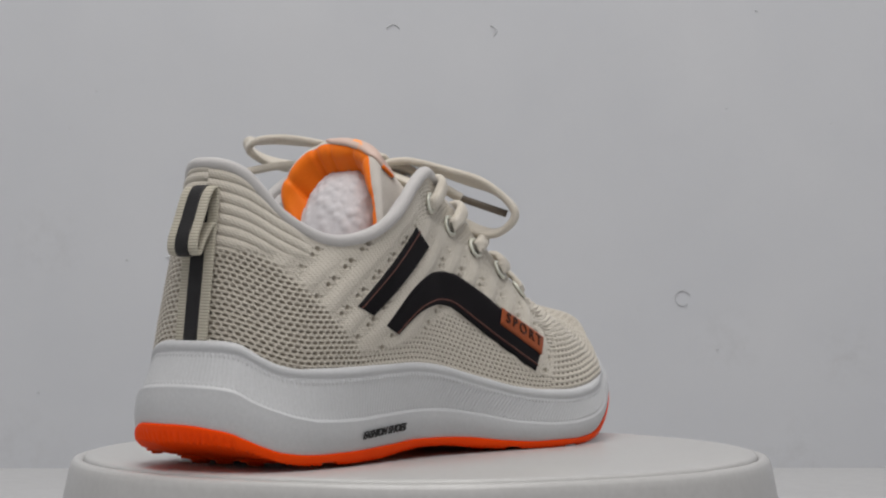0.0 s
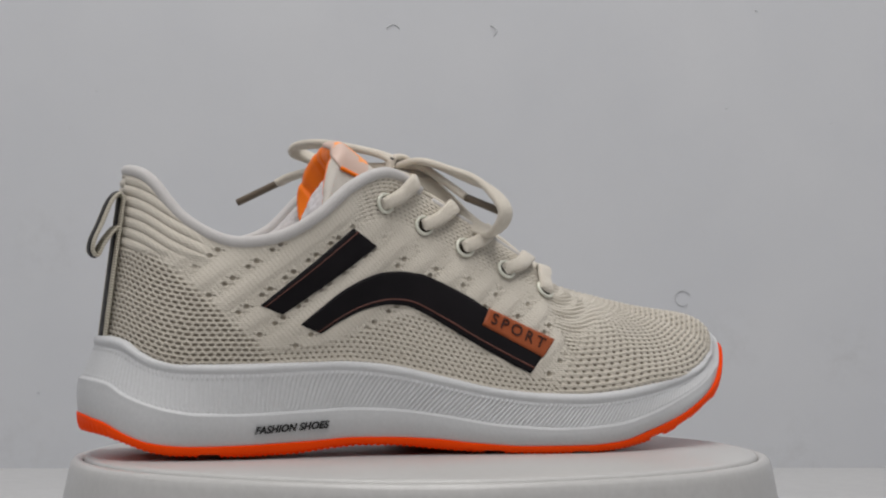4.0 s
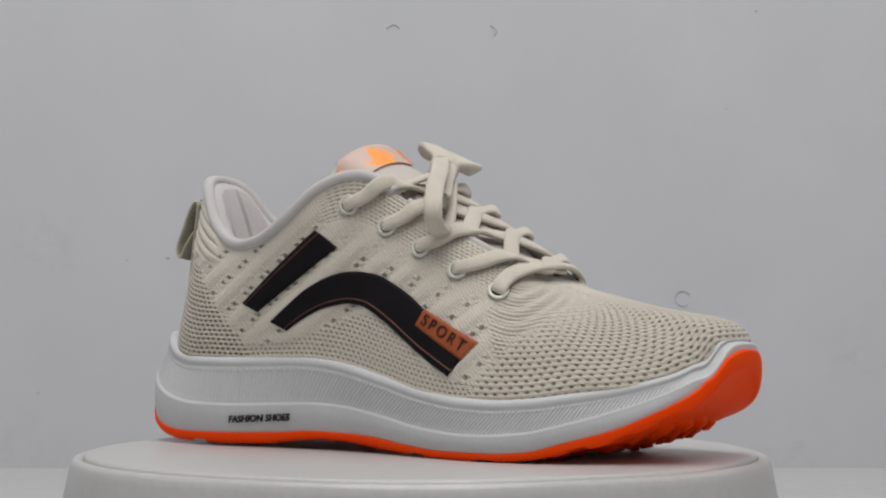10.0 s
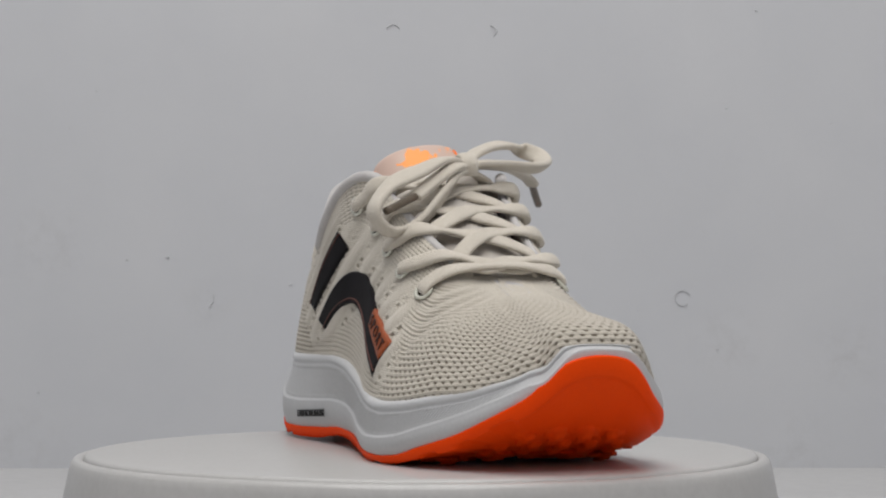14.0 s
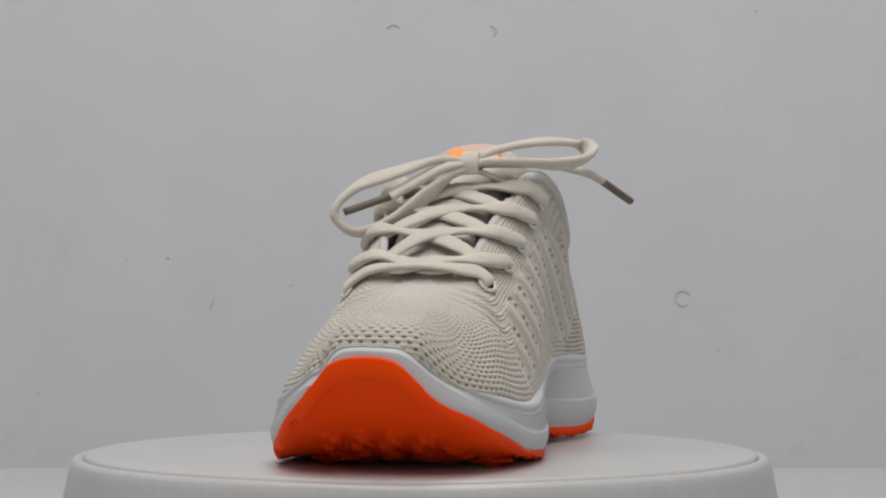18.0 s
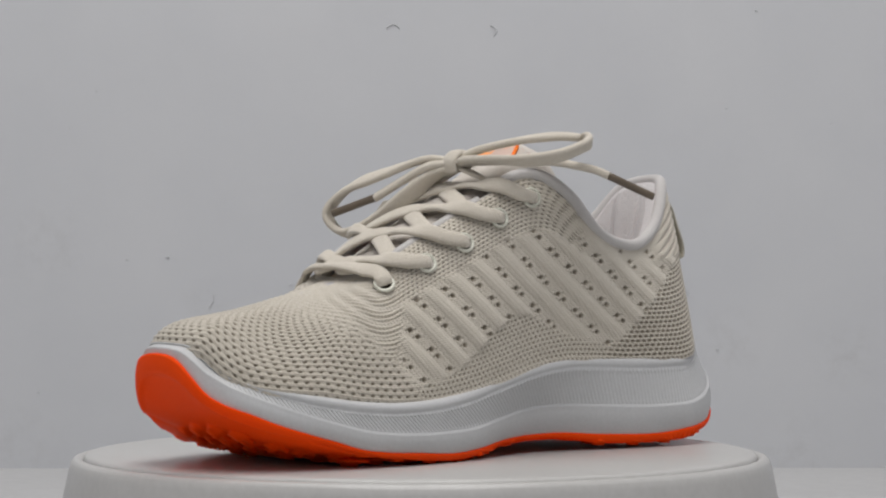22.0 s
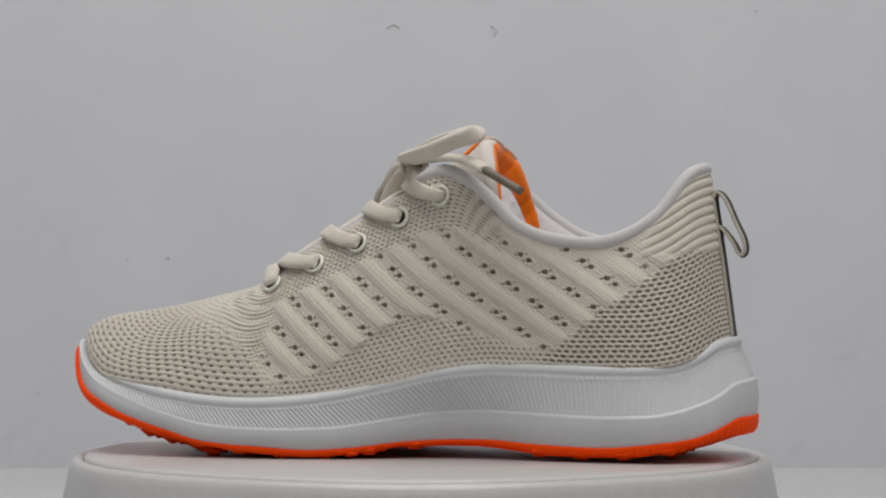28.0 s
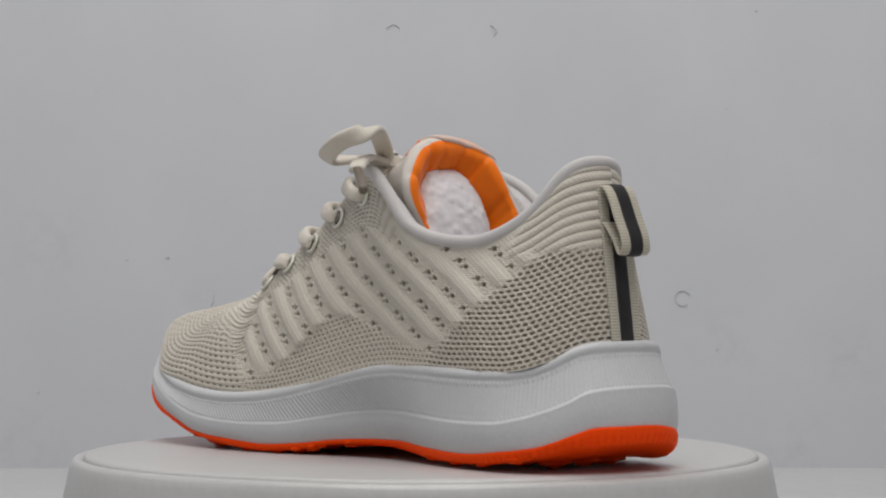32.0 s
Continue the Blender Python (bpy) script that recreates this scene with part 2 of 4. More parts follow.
slab("wall_east", (RX, -2.32, FLOOR_Z), (RX + 0.12, WALL_Y + 0.12, CEIL_Z), M["wall"], "unseen white painted wall, added to close the room and bounce light", "wall")
slab("floor", (-RX - 0.12, -2.32, FLOOR_Z - 0.1), (RX + 0.12, WALL_Y + 0.12, FLOOR_Z), M["floor"], "flat white board under the turntable", "floor")
slab("ceiling", (-RX - 0.12, -2.32, CEIL_Z), (RX + 0.12, WALL_Y + 0.12, CEIL_Z + 0.1), M["ceiling"], "plain white ceiling", "ceiling")


# ---- the turntable ----
def lathe(name, prof, mat, steps=128):
    a = np.linspace(0, 2 * np.pi, steps, endpoint=False)
    prof = np.asarray(prof, float)
    pts = np.stack([prof[None, :, 0] * np.cos(a)[:, None], prof[None, :, 0] * np.sin(a)[:, None],
                    np.broadcast_to(prof[None, :, 1], (steps, len(prof)))], -1)
    return grid_mesh(name, pts, mat, wrap_u=True)


def build_turntable():
    t = thing("turntable", "round white plastic display turntable on the board", "turntable")
    base = [(0.0, -0.006), (0.1486, -0.006), (0.1487, -0.0030), (0.1494, -0.0019), (0.1510, -0.0014), (0.1529, -0.0020), (0.1541, -0.0036),
            (0.1548, -0.0062), (0.1556, -0.0100), (0.1580, -0.0215), (0.1604, -0.0400), (0.1620, -0.0540), (0.1618, FLOOR_Z), (0.0, FLOOR_Z)]
    part("base", lathe("base", base, M["plastic"]), t)
    top = [(0.0, 0.0), (0.1440, 0.0), (0.1466, -0.0003), (0.1478, -0.0009), (0.1484, -0.0020), (0.1484, -0.0056), (0.1445, -0.0058), (0.0, -0.0058)]
    return t, part("plate", lathe("plate", top, M["plastic"]), t, "flat white turning plate with a rounded rim")


turntable, plate = build_turntable()


# ---- the shoe: its forms, in the shoe's own space (x to the toe, y to the inner side, z up) ----
OUTLINE = [(.152, .007), (.1485, .026), (.135, .0405), (.115, .050), (.09, .0555), (.06, .0565), (.03, .053), (0, .047), (-.03, .0435),
           (-.06, .043), (-.09, .0455), (-.115, .0455), (-.136, .035), (-.1475, .018), (-.1505, 0), (-.1475, -.018), (-.136, -.033), (-.115, -.0415),
           (-.09, -.0435), (-.06, -.041), (-.03, -.041), (0, -.045), (.03, -.052), (.06, -.0565), (.09, -.052), (.115, -.0400), (.135, -.0275), (.1485, -.012)]
MID_TOP = smooth_table([(-.151, .0520), (-.147, .0515), (-.143, .0502), (-.139, .0478), (-.134, .0451), (-.126, .0422), (-.113, .0405), (-.09, .0402), (-.06, .0410), (-.046, .0413),
                        (-.034, .0405), (-.022, .0388), (0, .0338), (.025, .0284), (.045, .0261), (.062, .0256), (.08, .0266), (.098, .0290), (.114, .0318),
                        (.128, .0350), (.138, .0385), (.143, .0428), (.147, .0485), (.149, .0507), (.152, .0515)])
RIDGE = smooth_table([(-.151, .0338), (-.145, .0322), (-.139, .0276), (-.133, .0246), (-.121, .0208), (-.109, .0191), (-.09, .0187), (-.06, .0197), (-.04, .0204),
                      (-.022, .0196), (0, .0165), (.025, .0123), (.049, .0107), (.062, .0109), (.078, .0122), (.098, .0168), (.114, .0218), (.128, .0272),
                      (.138, .0322), (.143, .0365), (.147, .0425), (.150, .0472), (.152, .0492)])
RED_TOP = smooth_table([(-.151, .0197), (-.146, .0186), (-.141, .0155), (-.136, .0127), (-.128, .0099), (-.115, .0082), (-.09, .0070), (-.06, .0079), (-.04, .0091),
                        (-.024, .0089), (-.006, .0080), (.015, .0056), (.037, .0042), (.062, .0042), (.078, .0052), (.098, .0102), (.114, .0152),
                        (.128, .0218), (.138, .0278), (.143, .0320), (.147, .0382), (.150, .0440), (.152, .0476)])
RED_BOTTOM = smooth_table([(-.151, .0114), (-.146, .0102), (-.141, .0083), (-.135, .0058), (-.127, .0031), (-.117, .0018), (-.09, .0013), (-.068, .0018), (-.05, .0036),
                           (-.036, .0046), (-.022, .0043), (0, .0022), (.02, .0008), (.045, 0), (.062, 0), (.078, .0010), (.09, .0030), (.104, .0064),
                           (.118, .0104), (.130, .0150), (.140, .0208), (.147, .0285), (.152, .0385)])
UNDER = smooth_table([(-.151, .0118), (-.141, .0086), (-.130, .0047), (-.117, .0032), (-.09, .0034), (-.05, .0050), (-.03, .0060), (0, .0044), (.03, .0032), (.07, .0032), (.09, .0046),
                      (.104, .0070), (.116, .0106), (.129, .0160), (.140, .0224), (.147, .0280), (.152, .0385)])

# where the knitted upper leaves the sole, and where it ends at the throat and collar
FOOT = [(.1475, .007), (.1432, .0275), (.1232, .0434), (.093, .0498), (.062, .0503), (.028, .0478), (0, .0446), (-.020, .0419), (-.035, .0405), (-.050, .0405),
        (-.066, .0398), (-.084, .0402), (-.101, .0416), (-.1201, .0381), (-.1329, .0263), (-.1404, .0048), (-.1332, -.0205), (-.120, -.0330), (-.101, -.0375),
        (-.084, -.0380), (-.066, -.0388), (-.050, -.0390), (-.035, -.0389), (-.020, -.0390), (0, -.0418), (.028, -.0480), (.062, -.0503), (.093, -.0455),
        (.1224, -.0314), (.1425, -.0117)]
HALF_TOP = [(.0580, .0805), (.0577, .0806), (.0570, .0808), (.0545, .0818), (.0480, .0848), (.0220, .0990), (-.003, .1130), (-.0165, .1210), (-.0275, .1212),
            (-.0410, .1138), (-.0555, .1009), (-.0720, .0932), (-.0920, .0921), (-.1110, .1020), (-.1242, .1190), (-.1304, .1228)]
WIDE = [0, .006, .0125, .0178, .0215, .0270, .0310, .0345, .0390, .0425, .0428, .0394, .0336, .0257, .0163, .0040,
        -.0113, -.0220, -.0307, -.0368, -.0395, -.0378, -.0338, -.0290, -.0255, -.0235, -.0212, -.0180, -.0125, -.006]
BULGE = [3.8, 3.4, 2.28, 1.90, 1.58, 1.68, 1.80, 1.75, 1.60, 1.45, 1.36, 1.22, 1.10, 1.10, 1.10, 1.04,
         .98, 1.16, 1.28, 1.30, 1.32, 1.32, 1.28, 1.26, 1.28, 1.34, 1.50, 1.75, 2.12, 3.15]
LEAN = [.60, .58, .50, .34, .20, .08, .03, 0, 0, 0, 0, 0, 0, 0, 0, 0]


def soft(x, edge, width):
    return 1 / (1 + np.exp(-np.clip((x - edge) / width, -40, 40)))


def toe_narrow(x, y):
    """The sole's upturn stays near the toe's middle."""
    return x - np.where(y > 0, .05 * np.clip(y - .004, 0, 1), .30 * np.clip(-y - .002, 0, 1)) * soft(x, .1445, .0015)


def lip_z(x, y):
    return MID_TOP(toe_narrow(x, y))


def ridge_z(x, y):
    return np.minimum(RIDGE(toe_narrow(x, y)) + .0021 * soft(y, .02, .005) * soft(x, .030, .010), lip_z(x, y) - .0012)


def red_z(x, y):
    """The rubber's upper edge; it climbs less high on the toe's inner side."""
    at = x - .11 * np.clip(y - .018, 0, .03) * soft(x, .12, .005)
    return np.minimum(RED_TOP(at) + .0025 * soft(y, .018, .005) * soft(x, .048, .008) * soft(-x, -.136, .003) + soft(-x, .105, .006) * (.0012 * soft(y, .02, .004) - .0016 * soft(-y, .014, .004)), ridge_z(x, y) - .0006)


INNER_LIFT = smooth_table([(-.151, 0), (-.140, .0030), (-.126, .0036), (-.105, .0014), (-.05, .0008), (-.015, .0014), (-.004, .0024), (.012, .0012), (.030, .0006), (.050, .0018), (.070, .0036),
                           (.090, .0045), (.104, .0050), (.118, .0042), (.135, .0028), (.150, 0)])


def bottom_z(x, y):
    """The rubber's lower edge, lifted along the inner side."""
    return RED_BOTTOM(x) + INNER_LIFT(x) * soft(y, .022, .004) + .0024 * soft(-y, .018, .004) * np.exp(-((x - .131) / .012)**2)


def waist_in(x, y):
    """How far the sole's inner waist is cut in."""
    return np.exp(-((x + .028) / .030)**2) * soft(y, .012, .003)


def mirrored(half):
    return list(half) + list(reversed(half[1:-1]))


TOP = [(x, y + .004 * (x > .04), z + (.0022 if y < 0 else -.0026) * math.exp(-((x + .054) / .018)**2)) for (x, z), y in zip(mirrored(HALF_TOP), WIDE)]
NP = 1500
_cols = np.hstack([np.array(FOOT), np.array(TOP), np.array(BULGE)[:, None], np.array(mirrored(LEAN))[:, None]])
_way = spline(_cols, 6000, True)
_way = np.vstack([_way, _way[:1]])
_run = np.concatenate([[0], np.cumsum(np.linalg.norm(np.diff(_way[:, :5], axis=0), axis=1))])
# the vamp sinks behind the toe cap
VAMP = smooth_table([(.044, 0), (.054, .0025), (.062, .0040), (.075, .0048), (.090, .0052), (.105, .0048), (.118, .0034), (.130, .0012), (.139, -.0006), (.148, -.0022)])


def upper_points(n, q):
    """The upper's outer face in n columns: q runs from the sole (0) to the throat and collar (1)."""
    c = np.stack([np.interp(np.linspace(0, _run[-1], n, endpoint=False), _run, _way[:, k]) for k in range(7)], 1)
    foot, top, e, k = c[:, :2], c[:, 2:5], (2 / c[:, 5])[:, None], c[:, 6][:, None]
    low = lip_z(np.clip(foot[:, 0] * 1.045, -.151, .152), foot[:, 1] * 1.1) - .0015 - .0040 * np.clip((foot[:, 0] - .10) / .03, 0, 1)
    th = (np.asarray(q, float) * np.pi / 2)[None, :]
    s = np.clip(np.sin(th), 0, 1)**e
    h = 1 - np.clip(np.cos(th), 0, 1)**e
    xy = foot[:, None] + (top[:, None, :2] - foot[:, None]) * h[..., None]
    z = low[:, None] + (top[:, 2] - low)[:, None] * ((1 - k) * s + k * h)
    w = np.clip((z - low[:, None]) / .018, 0, 1)
    z = z - VAMP(np.maximum(xy[..., 0], .044)) * w * w * (3 - 2 * w)
    return np.concatenate([xy, z[..., None]], -1)


def upper_sheet(n, m):
    """Points, outward normals, height along the cloth and run round the shoe."""
    q = np.linspace(0, 1, 400)
    arc = np.linalg.norm(np.diff(upper_points(400, q), axis=1), axis=2).mean(0)
    arc = np.concatenate([[0], np.cumsum(arc)])
    p = upper_points(n, np.interp(np.linspace(0, arc[-1], m), arc, q))
    nrm = normals(p)
    if nrm[n // 5, m // 3, 1] < 0:
        nrm = -nrm
    up = np.concatenate([np.zeros((n, 1)), np.cumsum(np.linalg.norm(np.diff(p, axis=1), axis=2), axis=1)], 1)
    run = np.concatenate([[0], np.cumsum(np.linalg.norm(np.diff(p[:, m // 4], axis=0), axis=1))])
    return p, nrm, up, run


NQ = 200
UP, UPN, _, UP_RUN = upper_sheet(NP, NQ)
T_XYZ = UP[:, -1].copy()
HEEL = int(np.argmin(UP[:, 0, 0]))


def on_upper(x, z, inner, lift=0.0):
    """The point and normal of the upper's side at x and height z."""
    half = slice(0, HEEL) if inner else slice(HEEL, NP)
    P, N = UP[half], UPN[half]
    d = (P[..., 0] - x)**2 + (P[..., 2] - z)**2
    i, j = np.unravel_index(np.argmin(d), d.shape)
    i, j = min(max(i, 1), P.shape[0] - 2), min(max(j, 1), P.shape[1] - 2)
    J = np.stack([(P[i + 1, j] - P[i - 1, j]) / 2, (P[i, j + 1] - P[i, j - 1]) / 2], 1)
    r = np.array([x - P[i, j, 0], z - P[i, j, 2]])
    try:
        s = np.clip(np.linalg.solve(J[[0, 2]], r), -1, 1)
    except np.linalg.LinAlgError:
        s = np.zeros(2)
    return P[i, j] + J @ s + N[i, j] * lift, N[i, j]


# ---- knitted relief of the upper ----
def pits(a, b, pa, pb, ra, rb):
    """Staggered rows of oval holes: 1 at a hole's middle, 0 outside."""
    row = np.floor(b / pb)
    fa = (a / pa + 0.5 * (row % 2)) % 1 - 0.5
    fb = (b / pb) % 1 - 0.5
    r = (fa * pa / ra)**2 + (fb * pb / rb)**2
    return np.clip(1.25 - r, 0, 1)


BAR_HIGH = [(-.0396, .0980), (-.0606, .0810), (-.0809, .0649)]
BAR_LOW = [(-.0286, .0901), (-.0496, .0754), (-.0714, .0610)]
ARCH_HIGH = [(-.0636, .0567), (-.0556, .0630), (-.0459, .0703), (-.0361, .0756), (-.0264, .0788), (-.0166, .0793), (-.0068, .0778), (.0030, .0736), (.0128, .0684), (.0215, .0627), (.0347, .0562), (.0500, .0487)]
ARCH_LOW = [(-.0545, .0528), (-.0458, .0581), (-.0361, .0625), (-.0263, .0647), (-.0195, .0649), (-.0117, .0632), (.0005, .0566), (.0126, .0491), (.0247, .0420), (.0381, .0348)]


def inside(poly, x, z):
    """1 where (x, z) lies within the closed outline."""
    hit = np.zeros(x.shape, bool)
    for (xa, za), (xb, zb) in zip(poly, poly[1:] + poly[:1]):
        cross = (za > z) != (zb > z)
        hit ^= cross & (x < (xb - xa) * (z - za) / ((zb - za) or 1e-9) + xa)
    return hit.astype(float)


def knit_relief(P, b, run):
    """Relief of the cloth at the points P and the shade painted into its hollows; b: way up from the sole, run: way
    round.
    """
    x, y, z = P[..., 0], P[..., 1], P[..., 2]
    a = np.broadcast_to(run[:, None], b.shape)
    down = b[:, -1:] - b
    over = z - MID_TOP(x)
    wob = 0.0003 * np.sin(x * 160 + 1.3) * np.cos(z * 140)
    grain = np.sin(x * 3100 + 3 * np.sin(z * 1700)) * np.sin(z * 2700 + 2 * np.sin(x * 1300 + 1))
    inner = y > 0
    toe = soft(x - .80 * (z - .035), .055, .0014)
    neck = soft(x + .25 * (z - .05), .056, .0012) * (1 - toe)
    eyestay = soft(-down, np.where(inner, -.0250, -.0200), .0008) * soft(x, np.where(inner, -.047, -.036), .0015) * (1 - toe) * (1 - neck)
    heel_ribs = soft(-x - .30 * (z - .09), np.where(inner, .1070, .1035), .0012) * soft(z + .10 * (x + .12), .0868, .0008)
    heel = soft(-x - np.where(inner, .0710 + 1.30 * (z - .047), .0750 + 1.07 * (z - .041)), 0, .0012) * (1 - heel_ribs) * soft(-z, -.0885, .001)
    low = soft(-(over - .005 - .019 * np.exp(-((x + .008) / .030)**2)), 0, .0006) * (1 - heel) * (1 - toe) * (1 - neck)
    mid = np.clip(1 - toe - neck - eyestay - heel_ribs - heel - low, 0, 1)

    h_heel = pits(a + wob, b + .5 * wob, .0034, .0021, .00128, .00067)
    h_toe = pits(a + wob, b + .4 * wob, .0045, .0026, .00095, .00062)
    h_eye = pits(x * .86 - z * .5, down, .0026, .0019, .00064, .00046)
    h_low = pits(a, b, .0028, .0021, .00074, .00052)
    # diagonal padded rolls with gutters between them, and paired pinholes along the gutters
    e = .68 * x + .73 * z
    c = (x - 1.09 * z - .18 * np.minimum(0, e - .045)) / .0195
    col = np.floor(c)
    fc = c - col
    side = (fc - .47) * .0195 * .68
    dist = np.abs(side)
    roll = np.clip((dist - .0020) / .0038, 0, 1)
    roll = roll * roll * (3 - 2 * roll)
    pad = soft(over, .010, .0025) * soft(down, .010, .003)
    along = (e - .0724 - .0071 * (col + 1)) / .0122
    along = (along - np.round(along)) * .0122
    pin = np.zeros_like(x)
    for at, off, size in ((-.0021, 0, .00104), (.0021, 0, .00112), (-.0008, .0016, .00052), (.0034, .0015, .00050), (.0007, -.0017, .00046)):
        pin = np.maximum(pin, np.clip(1.5 - ((along - at) / size)**2 - ((side - off) / size)**2, 0, 1) * (1 if size > .001 else .45))
    pin *= soft(x, -.108, .001) * soft(-x, -.056, .001) * np.where(inner, 1, .72)
    plain = (1 - inner) * soft(-down, -.030, .002) * soft(x, -.038, .002)
    pin *= 1 - plain
    lip = np.exp(-((np.abs(np.abs(along + .0006) - .0021) / .0007)**2 + ((dist - .0014) / .0007)**2))
    gutter = (1 - roll) * pad
    rib_at = .65 * z - .35 * down + .25 * x
    ribs = np.abs(np.sin(np.pi * (rib_at + .02 * np.abs(y)) / np.where(inner, .0040, .0046)))**.45
    vamp = soft(-down + .10 * np.abs(y), -.0375, .004) * (toe + neck)
    h_toe = h_toe * (1 - .9 * vamp)
    cords = .00024 * np.sin(2 * np.pi * (down + .35 * np.abs(y)) / .0030) * vamp * soft(down, .006, .001)
    # painted shade in pits, gutters and rib grooves; mesh panels darker all over
    hollow_shade = heel * (.19 + 1.5 * h_heel) + toe * (.25 + 1.15 * h_toe) * (1 - .6 * vamp) + eyestay * h_eye * np.where(inner, .85, .65) + (low + neck * (1 - vamp)) * (.14 + 1.2 * h_low)
    hollow_shade += mid * (1.15 * pin + .10 * gutter * (grain > .25)) + heel_ribs * .45 * np.clip(1 - ribs * 1.7, 0, 1)
    rise = -.0011 * heel * h_heel - .0009 * toe * h_toe - np.where(inner, .0007, .0004) * eyestay * h_eye - .0007 * (low + neck * (1 - vamp)) * h_low
    rise += mid * (np.where(inner, .0012, .0008) * (1 - .6 * plain) * roll * pad - .0016 * pin + .0003 * lip * pad + .00014 * grain * gutter) + heel_ribs * .0014 * ribs + cords
    rise += (eyestay * .00012 + neck * .00026) * np.cos(2 * np.pi * down / .0019)
    rise += .0007 * (heel + .7 * toe) - .0004 + toe * (1 - vamp) * .00017 * np.cos(2 * np.pi * b / .0026)
    rise += .00005 * grain
    fade = np.clip(np.minimum(b, down) / .003, 0, 1)
    lumps = .0007 * np.sin(x * 61 + 2 * y * 50) * np.sin(z * 75 + 1.0)
    # the printed film lies on flat knit
    flat = np.zeros_like(x)
    for poly in (BAR_HIGH + BAR_LOW[::-1], ARCH_HIGH + ARCH_LOW[::-1]):
        flat = np.maximum(flat, inside(poly, x, z))
    flat *= (y < 0)
    hollow_shade = np.clip(hollow_shade, 0, 1) * .72 * (1 - flat)
    return (rise + lumps * mid) * fade * (1 - flat), hollow_shade


shoe = thing("sneaker", "beige knitted running shoe, white midsole, orange outsole, on the turntable", "shoe")
_p, _n, _b, _r = upper_sheet(2300, 310)
RISE, KNIT_SHADE = knit_relief(_p, _b, _r)
part("upper", grid_mesh("upper", _p + _n * RISE[..., None], M["knit"], wrap_u=True, flip=True, hollow_shade=KNIT_SHADE, cloth=np.stack([np.broadcast_to(_r[:, None], _b.shape), _b], -1)), shoe, "beige knitted upper with mesh panels and ribs")

_to_mid = np.stack([np.clip(UP[:, 60:, 0], -.095, .09) - UP[:, 60:, 0], -UP[:, 60:, 1], 0 * UP[:, 60:, 0]], -1)
_to_mid /= np.linalg.norm(_to_mid, axis=2, keepdims=True) + 1e-9
_v = np.linspace(0, 1, NQ - 60)[None, :]
_back = soft(-UP[:, 100, 0], .050, .012)[:, None]
_w = UP_RUN[:, None]
_crease = np.exp(-(((_w - UP_RUN[HEEL] + .012 + .004 * np.sin(_v * 5)) / .0016)**2)) + .8 * np.exp(-(((_w - UP_RUN[HEEL] - .016 - .010 * _v) / .0018)**2)) + .6 * np.exp(-(((_w - UP_RUN[HEEL] + .036 + .012 * _v) / .0016)**2))
_pad = .0048 + .0006 * np.sin(_w / .0085 + .8 * np.sin(_w / .021)) * np.sin(np.pi * _v) + .0165 * np.minimum(1 - _v, .62) / .62 * _back - .0024 * _crease * _back * np.sin(np.pi * _v)
_pad = _pad * np.clip((1 - _v) / .14, 0, 1)**.5 + .0008
_inner = UP[:, 60:] + _to_mid * _pad[..., None] - np.array([0, 0, .0006])
part("lining", grid_mesh("lining", _inner[::2, ::-2][:, ::-1], M["lining"], wrap_u=True), shoe, "pale padded inner lining")


# ---- sole ----
def ring_of(n):
    o = even(spline(OUTLINE, 4000, True), n, True)
    t = np.roll(o, -1, 0) - np.roll(o, 1, 0)
    t /= np.linalg.norm(t, axis=1)[:, None]
    run = np.concatenate([[0], np.cumsum(np.linalg.norm(np.diff(o, axis=0), axis=1))])
    return o, np.stack([-t[:, 1], t[:, 0]], 1), run


